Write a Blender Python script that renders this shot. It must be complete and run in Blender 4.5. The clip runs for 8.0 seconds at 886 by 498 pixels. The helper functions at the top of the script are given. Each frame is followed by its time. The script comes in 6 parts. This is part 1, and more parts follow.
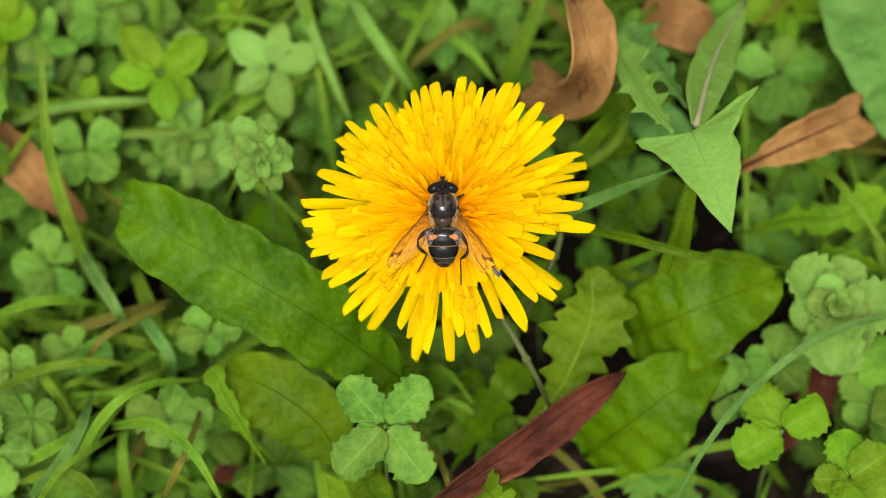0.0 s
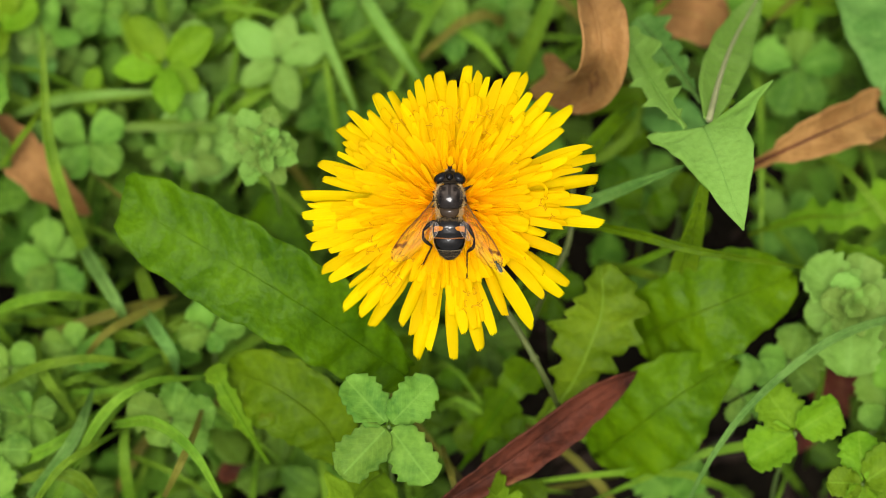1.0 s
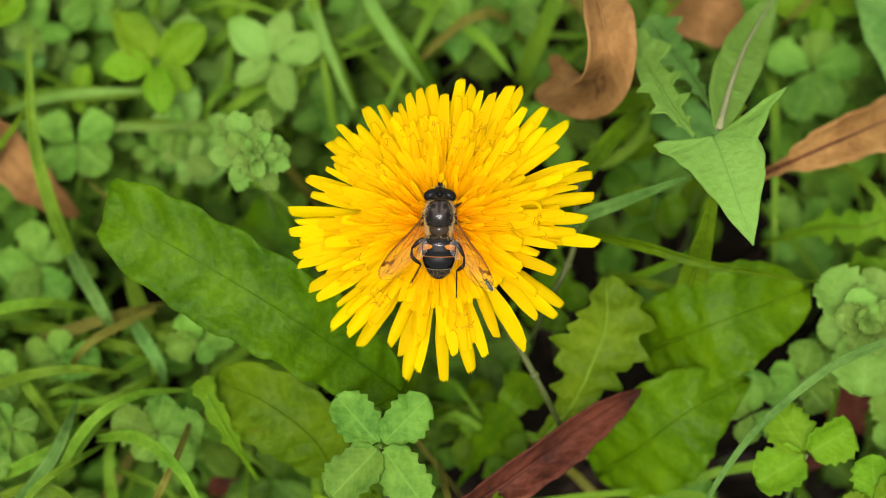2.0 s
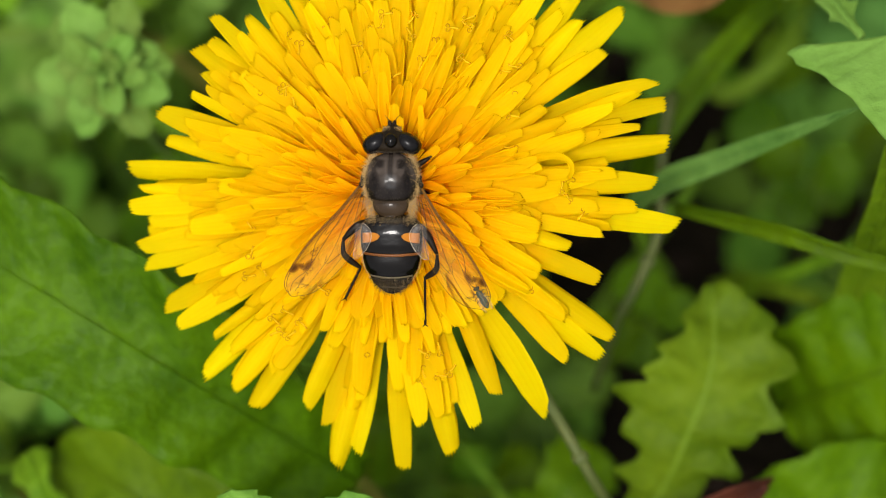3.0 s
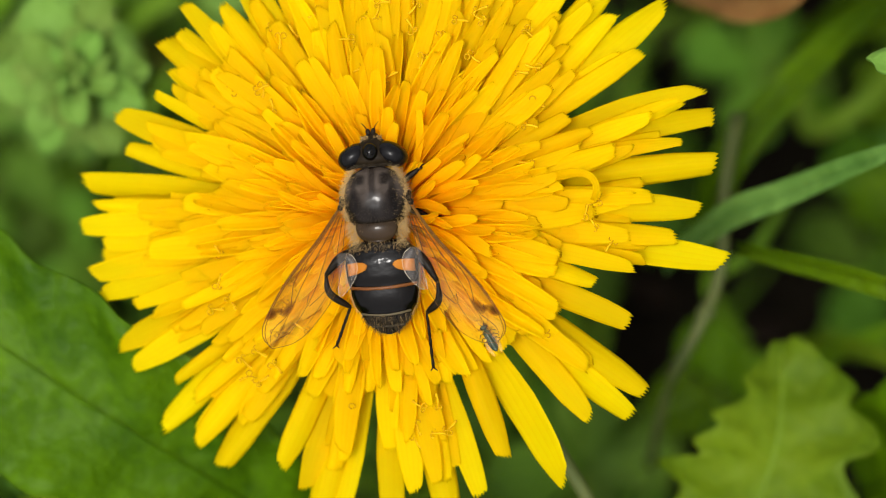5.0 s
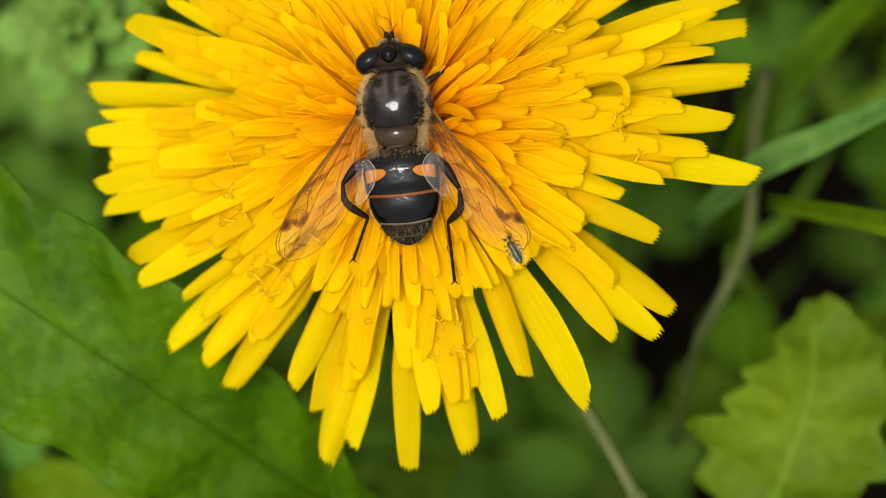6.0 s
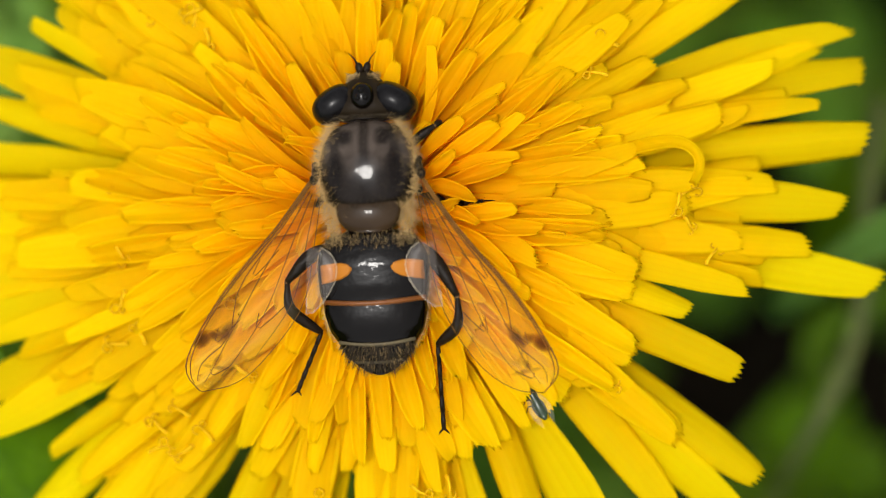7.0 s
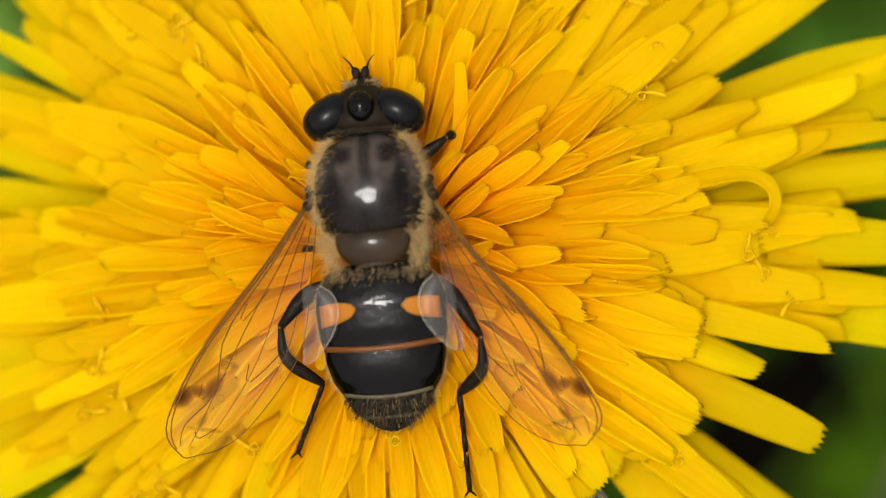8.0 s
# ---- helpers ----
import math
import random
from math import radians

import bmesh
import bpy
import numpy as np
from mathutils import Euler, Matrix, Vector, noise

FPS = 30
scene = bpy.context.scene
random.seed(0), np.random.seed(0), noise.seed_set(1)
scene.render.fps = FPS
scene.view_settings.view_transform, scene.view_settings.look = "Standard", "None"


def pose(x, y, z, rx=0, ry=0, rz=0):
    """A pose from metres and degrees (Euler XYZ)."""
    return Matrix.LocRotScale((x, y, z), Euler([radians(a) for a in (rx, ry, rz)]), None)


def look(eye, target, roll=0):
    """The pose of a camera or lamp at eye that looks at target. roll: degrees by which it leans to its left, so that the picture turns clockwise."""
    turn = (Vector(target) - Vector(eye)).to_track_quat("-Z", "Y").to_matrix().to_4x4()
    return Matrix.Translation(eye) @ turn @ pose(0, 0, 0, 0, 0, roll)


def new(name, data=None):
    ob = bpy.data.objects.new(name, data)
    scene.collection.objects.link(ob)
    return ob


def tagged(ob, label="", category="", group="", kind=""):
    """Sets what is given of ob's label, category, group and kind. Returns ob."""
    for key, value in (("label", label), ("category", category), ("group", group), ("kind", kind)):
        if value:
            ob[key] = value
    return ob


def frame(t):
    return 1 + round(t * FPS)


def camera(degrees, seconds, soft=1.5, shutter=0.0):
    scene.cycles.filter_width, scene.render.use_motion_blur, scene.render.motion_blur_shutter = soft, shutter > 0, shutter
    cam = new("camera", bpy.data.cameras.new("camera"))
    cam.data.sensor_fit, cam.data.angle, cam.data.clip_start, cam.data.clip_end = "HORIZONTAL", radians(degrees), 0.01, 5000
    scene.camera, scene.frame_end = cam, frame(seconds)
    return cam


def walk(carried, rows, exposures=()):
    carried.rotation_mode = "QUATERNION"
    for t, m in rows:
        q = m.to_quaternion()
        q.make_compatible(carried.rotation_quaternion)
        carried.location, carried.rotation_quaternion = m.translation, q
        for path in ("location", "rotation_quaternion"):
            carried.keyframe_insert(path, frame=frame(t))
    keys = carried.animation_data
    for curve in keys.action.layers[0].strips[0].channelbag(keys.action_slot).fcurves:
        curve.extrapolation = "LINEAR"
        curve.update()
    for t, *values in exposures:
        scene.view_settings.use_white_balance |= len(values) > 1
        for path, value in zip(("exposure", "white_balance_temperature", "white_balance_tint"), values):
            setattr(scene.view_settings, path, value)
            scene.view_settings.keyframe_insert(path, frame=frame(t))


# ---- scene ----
cam = camera(18.0, 8.0, soft=0.75)
cam.data.dof.use_dof = True
cam.data.dof.aperture_fstop = 18.0
PATH = [
    (0, pose(-0.00012, -0.14631, 0.43943, 20.216, -0.016, -0.006)),
    (0.2, pose(-0.00129, -0.14561, 0.43464, 20.137, -0.119, -0.140)),
    (0.5, pose(0.00248, -0.14701, 0.43537, 20.280, 0.302, 0.216)),
    (0.7, pose(0.00250, -0.14341, 0.42771, 20.400, 0.339, 0.176)),
    (1, pose(0.00301, -0.14262, 0.43096, 20.077, 0.413, 0.420)),
    (1.2, pose(0.00276, -0.14195, 0.42724, 20.065, 0.441, 0.314)),
    (1.5, pose(0.00647, -0.14373, 0.43545, 20.020, 0.632, 0.694)),
    (1.7, pose(0.00642, -0.14277, 0.44349, 19.723, 0.541, 0.932)),
    (2.8, pose(0.02003, -0.07574, 0.26082, 19.357, 3.992, 1.813)),
    (3, pose(0.02540, -0.06898, 0.24816, 18.845, 5.206, 2.670)),
    (3.2, pose(0.02902, -0.06564, 0.23594, 19.207, 6.213, 2.994)),
    (3.5, pose(0.02805, -0.05739, 0.21698, 19.205, 6.559, 3.582)),
    (3.7, pose(0.02716, -0.05278, 0.20946, 18.344, 6.824, 3.388)),
    (4, pose(0.03152, -0.05174, 0.20531, 18.611, 7.869, 4.410)),
    (4.2, pose(0.03386, -0.05249, 0.20912, 18.202, 8.461, 4.509)),
    (5.3, pose(0.03257, -0.06445, 0.20863, 21.775, 8.097, 5.118)),
    (5.4, pose(0.03239, -0.06614, 0.21018, 21.647, 8.212, 4.869)),
    (5.5, pose(0.03342, -0.06709, 0.20850, 21.830, 8.219, 5.568)),
    (5.8, pose(0.03163, -0.06977, 0.20386, 22.499, 8.166, 4.661)),
    (6, pose(0.03124, -0.06938, 0.19601, 24.050, 8.120, 5.297)),
    (6.2, pose(0.02468, -0.06456, 0.19077, 24.126, 6.622, 4.549)),
    (6.5, pose(0.01937, -0.05394, 0.17451, 23.247, 6.038, 4.663)),
    (6.7, pose(0.01563, -0.04929, 0.16253, 23.612, 5.355, 4.209)),
    (7, pose(0.01531, -0.04364, 0.15095, 23.675, 5.718, 4.471)),
    (7.2, pose(0.01082, -0.04214, 0.14630, 23.941, 4.359, 3.621)),
    (7.5, pose(0.01450, -0.03809, 0.14224, 23.078, 6.221, 4.418)),
    (7.7, pose(0.01377, -0.03640, 0.13957, 23.116, 6.305, 4.539)),
    (8, pose(0.01156, -0.03453, 0.13582, 23.387, 5.666, 4.162)),
]
walk(cam, PATH, exposures=((0, 1.0), (1.7, 1.01), (2.8, 0.83), (6.5, 0.78), (8, 0.64)))

# ---- daylight: a bright overcast sky, no hard sun ----
world = bpy.data.worlds.new("overcast_sky")
scene.world = world
world.use_nodes = True
wn, wl = world.node_tree.nodes, world.node_tree.links
sky = wn.new("ShaderNodeTexSky")
sky.sky_type = "NISHITA"
sky.sun_disc = False
sky.sun_elevation, sky.sun_rotation = radians(67), radians(190)
sky.air_density, sky.dust_density, sky.ozone_density = 1.0, 4.0, 1.0
pale = wn.new("ShaderNodeHueSaturation")
pale.inputs["Saturation"].default_value = 0.12
wl.new(sky.outputs[0], pale.inputs["Color"])
wl.new(pale.outputs[0], wn["Background"].inputs["Color"])
wn["Background"].inputs["Strength"].default_value = 0.132
sun = new("sun", bpy.data.lights.new("sun", "SUN"))
sun.data.energy, sun.data.angle, sun.data.color = 1.0, radians(10), (1.0, 0.96, 0.9)
sun.matrix_world = look((-0.12, -0.66, 1.6), (0, 0, 0))


# ---- materials ----
def shader(name):
    m = bpy.data.materials.new(name)
    m.use_nodes = True
    nt = m.node_tree
    return m, nt.nodes, nt.links, nt.nodes["Principled BSDF"]


def noise_node(n, l, scale, detail=4.0, coord="Object", rough=0.55):
    tc, tx = n.new("ShaderNodeTexCoord"), n.new("ShaderNodeTexNoise")
    tx.inputs["Scale"].default_value, tx.inputs["Detail"].default_value = scale, detail
    tx.inputs["Roughness"].default_value = rough
    l.new(tc.outputs[coord], tx.inputs["Vector"])
    return tx.outputs["Fac"]


def ramp(n, l, fac, stops):
    r = n.new("ShaderNodeValToRGB")
    while len(r.color_ramp.elements) < len(stops):
        r.color_ramp.elements.new(0.5)
    for e, (p, c) in zip(r.color_ramp.elements, stops):
        e.position, e.color = p, (*c, 1) if len(c) == 3 else c
    l.new(fac, r.inputs["Fac"])
    return r.outputs["Color"]


def maths(n, l, op, a, b=None, c=None):
    k = n.new("ShaderNodeMath")
    k.operation = op
    for i, v in enumerate((a, b, c)):
        if v is None:
            continue
        if isinstance(v, (int, float)):
            k.inputs[i].default_value = v
        else:
            l.new(v, k.inputs[i])
    return k.outputs[0]


def mix(n, l, fac, a, b, blend="MIX"):
    k = n.new("ShaderNodeMix")
    k.data_type, k.blend_type = "RGBA", blend
    for s, v in ((k.inputs["Factor"], fac), (k.inputs["A"], a), (k.inputs["B"], b)):
        if isinstance(v, (int, float)):
            s.default_value = v
        elif isinstance(v, tuple):
            s.default_value = (*v, 1)
        else:
            l.new(v, s)
    return k.outputs["Result"]


def bump(n, l, p, height, strength, distance):
    b = n.new("ShaderNodeBump")
    b.inputs["Strength"].default_value, b.inputs["Distance"].default_value = strength, distance
    l.new(height, b.inputs["Height"])
    l.new(b.outputs[0], p.inputs["Normal"])


def thin(m, n, l, p, color, amount):
    """Lets some light through a leaf or petal."""
    t, x = n.new("ShaderNodeBsdfTranslucent"), n.new("ShaderNodeMixShader")
    l.new(color, t.inputs["Color"])
    x.inputs[0].default_value = amount
    l.new(p.outputs[0], x.inputs[1])
    l.new(t.outputs[0], x.inputs[2])
    l.new(x.outputs[0], n["Material Output"].inputs["Surface"])


def leaf_material(name, dark, light, vein, ribs=9.0, slant=1.2, rough=0.5, through_light=0.25, spots=None, island=False, relief=0.8, rib=0.035, hue=(0.026, 0.476), veins=0.16):
    m, n, l, p = shader(name)
    uv, sep = n.new("ShaderNodeTexCoord"), n.new("ShaderNodeSeparateXYZ")
    l.new(uv.outputs["UV"], sep.inputs[0])
    side = maths(n, l, "ABSOLUTE", maths(n, l, "SUBTRACT", sep.outputs[0], 0.5))
    big, fine = noise_node(n, l, 90, 3), noise_node(n, l, 900, 4)
    wob = maths(n, l, "MULTIPLY_ADD", big, 0.25, 0.0)
    run = maths(n, l, "ADD", maths(n, l, "SUBTRACT", sep.outputs[1], maths(n, l, "MULTIPLY", side, slant * 0.3)), wob)
    wave = maths(n, l, "ABSOLUTE", maths(n, l, "SINE", maths(n, l, "MULTIPLY", run, ribs * math.pi)))
    lines = ramp(n, l, wave, [(0.0, (1, 1, 1)), (0.5, (0, 0, 0))])
    mid = ramp(n, l, side, [(rib * 0.4, (1, 1, 1)), (rib, (0, 0, 0))])
    tone = maths(n, l, "ADD", maths(n, l, "MULTIPLY", big, 0.75), maths(n, l, "MULTIPLY", fine, 0.35))
    col = mix(n, l, ramp(n, l, tone, [(0.4, (0, 0, 0)), (0.68, (1, 1, 1))]), dark, light)
    if island:
        g = n.new("ShaderNodeNewGeometry")
        rnd = g.outputs["Random Per Island"]
    else:
        g = n.new("ShaderNodeObjectInfo")
        rnd = g.outputs["Random"]
    hs = n.new("ShaderNodeHueSaturation")
    l.new(maths(n, l, "MULTIPLY_ADD", rnd, *hue), hs.inputs["Hue"])
    l.new(maths(n, l, "MULTIPLY_ADD", rnd, *((0.95, 0.4) if island else (0.4, 0.8))), hs.inputs["Value"])
    l.new(col, hs.inputs["Color"])
    col = hs.outputs["Color"]
    col = mix(n, l, maths(n, l, "MULTIPLY", lines, veins), col, vein)
    col = mix(n, l, maths(n, l, "MULTIPLY", mid, 0.45), col, vein)
    if spots:
        col = mix(n, l, ramp(n, l, noise_node(n, l, 160, 5), [(0.6, (0, 0, 0)), (0.72, (1, 1, 1))]), col, spots)
    l.new(col, p.inputs["Base Color"])
    p.inputs["Roughness"].default_value = rough
    p.inputs["Specular IOR Level"].default_value = 0.095
    crinkle = noise_node(n, l, 320, 2)
    h = maths(n, l, "ADD", maths(n, l, "MULTIPLY_ADD", lines, -0.05, maths(n, l, "MULTIPLY", crinkle, 1.4)), maths(n, l, "MULTIPLY_ADD", fine, 0.5, maths(n, l, "MULTIPLY", big, 2.0)))
    bump(n, l, p, h, relief, 0.0006)
    thin(m, n, l, p, col, through_light)
    return m


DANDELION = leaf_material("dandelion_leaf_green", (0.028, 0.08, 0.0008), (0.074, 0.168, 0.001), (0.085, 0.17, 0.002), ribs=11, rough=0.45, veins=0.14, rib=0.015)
GLOSSY = leaf_material("fresh_leaf_green", (0.04, 0.11, 0.0008), (0.092, 0.198, 0.001), (0.11, 0.21, 0.004), ribs=9, rough=0.4, veins=0.2)
DANDELION_PALE = leaf_material("dandelion_leaf_pale", (0.062, 0.15, 0.003), (0.128, 0.25, 0.007), (0.15, 0.26, 0.012), ribs=7, rough=0.5)
YELLOWING = leaf_material("yellowing_leaf", (0.048, 0.12, 0.001), (0.105, 0.212, 0.003), (0.15, 0.26, 0.008), ribs=8, spots=(0.1, 0.12, 0.004))
CINQUEFOIL = leaf_material("cinquefoil_green", (0.05, 0.145, 0.014), (0.145, 0.3, 0.036), (0.18, 0.34, 0.05), ribs=9, slant=2.0, rough=0.55, relief=0.6, veins=0.12)
LIME = leaf_material("young_leaf_lime", (0.075, 0.18, 0.004), (0.135, 0.272, 0.009), (0.18, 0.32, 0.02), ribs=8, slant=2.0, rough=0.55)
BLUISH = leaf_material("bluish_leaf_green", (0.06, 0.17, 0.025), (0.14, 0.3, 0.06), (0.17, 0.32, 0.08), ribs=10, rough=0.5, relief=1.0)
PALE_LEAF = leaf_material("pale_leaf_green", (0.12, 0.25, 0.032), (0.178, 0.335, 0.06), (0.19, 0.36, 0.065), ribs=7, rough=0.55)
GRASS = leaf_material("grass_green", (0.07, 0.17, 0.008), (0.15, 0.29, 0.02), (0.18, 0.31, 0.03), ribs=2, rough=0.45)
STRAW = leaf_material("dry_grass", (0.115, 0.108, 0.0145), (0.187, 0.18, 0.0266), (0.216, 0.202, 0.0363), ribs=2, hue=(0.012, 0.498))
BROWN = leaf_material("dead_leaf_tan", (0.2, 0.088, 0.027), (0.35, 0.178, 0.06), (0.42, 0.24, 0.1), ribs=13, slant=1.6, rough=0.6, through_light=0.12, spots=(0.0864, 0.0324, 0.0144), hue=(0.012, 0.498))
RED = leaf_material("dead_leaf_red_brown", (0.03, 0.009, 0.006), (0.14, 0.036, 0.02), (0.15, 0.05, 0.028), ribs=12, slant=1.6, rough=0.55, through_light=0.1, spots=(0.2, 0.085, 0.03), hue=(0.012, 0.498))
UNDER = leaf_material("undergrowth_green", (0.034, 0.1, 0.006), (0.12, 0.26, 0.022), (0.14, 0.27, 0.028), ribs=7, slant=2.0, rough=0.55, island=True)


def petal_material():
    m, n, l, p = shader("dandelion_yellow")
    tc, sep = n.new("ShaderNodeTexCoord"), n.new("ShaderNodeSeparateXYZ")
    l.new(tc.outputs["UV"], sep.inputs[0])
    obj = n.new("ShaderNodeVectorMath")
    obj.operation = "LENGTH"
    l.new(tc.outputs["Object"], obj.inputs[0])
    # orange centre: petal colour plus light bounced between petals, put into the ramp
    col = ramp(n, l, maths(n, l, "MULTIPLY", obj.outputs["Value"], 40.0),
               [(0.08, (0.97, 0.5, 0.001)), (0.22, (0.97, 0.635, 0.001)), (0.42, (0.97, 0.745, 0.001)), (0.8, (0.97, 0.815, 0.001))])
    col = mix(n, l, maths(n, l, "MULTIPLY", ramp(n, l, sep.outputs[1], [(0.55, (0, 0, 0)), (0.95, (1, 1, 1))]), 0.4), col, (0.97, 0.785, 0.002))
    oi = n.new("ShaderNodeObjectInfo")
    hs = n.new("ShaderNodeHueSaturation")
    l.new(maths(n, l, "MULTIPLY_ADD", oi.outputs["Random"], 0.012, 0.494), hs.inputs["Hue"])
    l.new(maths(n, l, "MULTIPLY_ADD", oi.outputs["Random"], 0.1, 0.93), hs.inputs["Value"])
    l.new(col, hs.inputs["Color"])
    grooves = maths(n, l, "ABSOLUTE", maths(n, l, "SINE", maths(n, l, "MULTIPLY", sep.outputs[0], 5 * math.pi)))
    fine = noise_node(n, l, 2500, 3)
    lined = mix(n, l, maths(n, l, "MULTIPLY", ramp(n, l, grooves, [(0.0, (1, 1, 1)), (0.4, (0, 0, 0))]), 0.15), hs.outputs["Color"], (0.9, 0.5, 0.0))
    lined = mix(n, l, maths(n, l, "MULTIPLY", noise_node(n, l, 500, 3), 0.12), lined, (0.9, 0.52, 0.0))
    l.new(lined, p.inputs["Base Color"])
    p.inputs["Roughness"].default_value = 0.55
    p.inputs["Specular IOR Level"].default_value = 0.04
    bump(n, l, p, maths(n, l, "MULTIPLY_ADD", fine, 0.25, grooves), 0.3, 0.00007)
    thin(m, n, l, p, lined, 0.7)
    return m


PETAL = petal_material()


def plain(name, a, b, scale=800, rough=0.5, metal=0.0, relief=0.3, depth=0.0001, spec=0.18, coat=0.0):
    m, n, l, p = shader(name)
    f = noise_node(n, l, scale, 5)
    g = noise_node(n, l, scale * 0.13, 3)
    t = maths(n, l, "MULTIPLY_ADD", f, 0.6, maths(n, l, "MULTIPLY", g, 0.5))
    l.new(mix(n, l, ramp(n, l, t, [(0.3, (0, 0, 0)), (0.78, (1, 1, 1))]), a, b), p.inputs["Base Color"])
    p.inputs["Roughness"].default_value, p.inputs["Metallic"].default_value = rough, metal
    p.inputs["Specular IOR Level"].default_value, p.inputs["Coat Weight"].default_value = spec, coat
    p.inputs["Coat Roughness"].default_value = 0.08
    bump(n, l, p, f, relief, depth)
    return m


STIGMA = plain("stigma_ochre", (0.5, 0.28, 0.001), (0.72, 0.43, 0.003), 2000, 0.7, spec=0.08)
BRACT = plain("bract_green", (0.06, 0.14, 0.02), (0.14, 0.25, 0.06), 700, 0.5)
RIB = plain("pale_midrib", (0.11, 0.19, 0.01), (0.16, 0.25, 0.018), 500, 0.5, spec=0.15)
STEM = plain("stem_pale_green", (0.08, 0.15, 0.025), (0.14, 0.2, 0.05), 400, 0.5)
PALE_RIB = plain("whitish_midrib", (0.2, 0.21, 0.09), (0.3, 0.3, 0.15), 500, 0.5, spec=0.12)
RED_STEM = plain("stem_reddish", (0.045, 0.068, 0.015), (0.088, 0.1, 0.026), 400, 0.5)
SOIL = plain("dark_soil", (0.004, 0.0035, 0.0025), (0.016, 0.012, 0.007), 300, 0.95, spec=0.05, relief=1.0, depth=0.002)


def meadow(m):
    """Soil between the plants; low turf everywhere further off."""
    n, l = m.node_tree.nodes, m.node_tree.links
    p = n["Principled BSDF"]
    old = p.inputs["Base Color"].links[0].from_socket
    tc, ln = n.new("ShaderNodeTexCoord"), n.new("ShaderNodeVectorMath")
    ln.operation = "LENGTH"
    l.new(tc.outputs["Object"], ln.inputs[0])
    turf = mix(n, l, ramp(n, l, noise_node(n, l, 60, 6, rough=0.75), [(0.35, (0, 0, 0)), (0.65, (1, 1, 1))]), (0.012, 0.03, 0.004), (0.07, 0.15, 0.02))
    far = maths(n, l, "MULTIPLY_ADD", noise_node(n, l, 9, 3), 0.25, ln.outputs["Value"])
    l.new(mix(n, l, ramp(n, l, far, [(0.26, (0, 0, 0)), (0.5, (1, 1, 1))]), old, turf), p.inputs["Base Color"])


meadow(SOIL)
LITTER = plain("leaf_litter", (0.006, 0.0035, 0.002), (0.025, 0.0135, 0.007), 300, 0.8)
BLACK = plain("shiny_black_cuticle", (0.0008, 0.0005, 0.0003), (0.0025, 0.0014, 0.0008), 320, 0.06, relief=0.5, depth=0.0003, spec=0.16)


def thorax_material():
    """Glossy and nearly black behind, dusted grey-brown with dark stripes in front."""
    m, n, l, p = shader("dusted_dark_cuticle")
    tc, sep = n.new("ShaderNodeTexCoord"), n.new("ShaderNodeSeparateXYZ")
    l.new(tc.outputs["Object"], sep.inputs[0])
    wob = maths(n, l, "MULTIPLY_ADD", noise_node(n, l, 1200, 4), 0.0012, -0.0006)
    dust = ramp(n, l, maths(n, l, "MULTIPLY_ADD", maths(n, l, "ADD", sep.outputs[1], wob), 250.0, 0.5), [(0.36, (0.08, 0.08, 0.08)), (0.72, (1, 1, 1))])
    stripes = ramp(n, l, maths(n, l, "ABSOLUTE", maths(n, l, "SINE", maths(n, l, "MULTIPLY", sep.outputs[0], 2400.0))), [(0.3, (0.3, 0.3, 0.3)), (0.7, (1, 1, 1))])
    grain = maths(n, l, "MULTIPLY_ADD", noise_node(n, l, 2500, 4), 0.9, 0.5)
    fac = maths(n, l, "MULTIPLY", maths(n, l, "MULTIPLY", dust, stripes), grain)
    across = maths(n, l, "ABSOLUTE", sep.outputs[0])
    spots = None
    for x, y, w, ln in ((0.00085, 0.0012, 0.0005, 0.0005), (0.0013, -0.0002, 0.00055, 0.0009)):
        u = maths(n, l, "DIVIDE", maths(n, l, "SUBTRACT", across, x), w)
        v = maths(n, l, "DIVIDE", maths(n, l, "SUBTRACT", maths(n, l, "ADD", sep.outputs[1], wob), y), ln)
        d = maths(n, l, "ADD", maths(n, l, "MULTIPLY", u, u), maths(n, l, "MULTIPLY", v, v))
        spots = d if spots is None else maths(n, l, "MINIMUM", spots, d)
    clear = ramp(n, l, spots, [(0.1, (0.1, 0.1, 0.1)), (0.95, (1, 1, 1))])
    fac = maths(n, l, "MULTIPLY", fac, clear)
    l.new(mix(n, l, fac, (0.005, 0.003, 0.0022), (0.068, 0.052, 0.041)), p.inputs["Base Color"])
    l.new(maths(n, l, "MULTIPLY_ADD", dust, 0.2, 0.06), p.inputs["Roughness"])
    p.inputs["Specular IOR Level"].default_value = 0.14
    bump(n, l, p, noise_node(n, l, 420, 2), 0.7, 0.0003)
    return m


THORAX = thorax_material()
SCUTELLUM = plain("brown_translucent_cuticle", (0.014, 0.008, 0.004), (0.04, 0.024, 0.012), 500, 0.1, relief=0.5, spec=0.14)
ORANGE = plain("orange_cuticle", (0.3, 0.1, 0.006), (0.42, 0.15, 0.012), 1500, 0.3, relief=0.1, spec=0.1)
BAND = plain("rust_band", (0.1, 0.03, 0.005), (0.18, 0.06, 0.01), 1500, 0.3, relief=0.1)
PALE_BAND = plain("pale_band", (0.07, 0.055, 0.03), (0.13, 0.1, 0.05), 1500, 0.4)
GREEN_BODY = plain("dark_green_cuticle", (0.006, 0.014, 0.006), (0.03, 0.05, 0.025), 3000, 0.25, relief=0.2, depth=0.00002, spec=0.4)
EYE = plain("dark_compound_eye", (0.0025, 0.0022, 0.0022), (0.008, 0.0075, 0.008), 6000, 0.22, relief=0.25, depth=0.00002, spec=0.12)
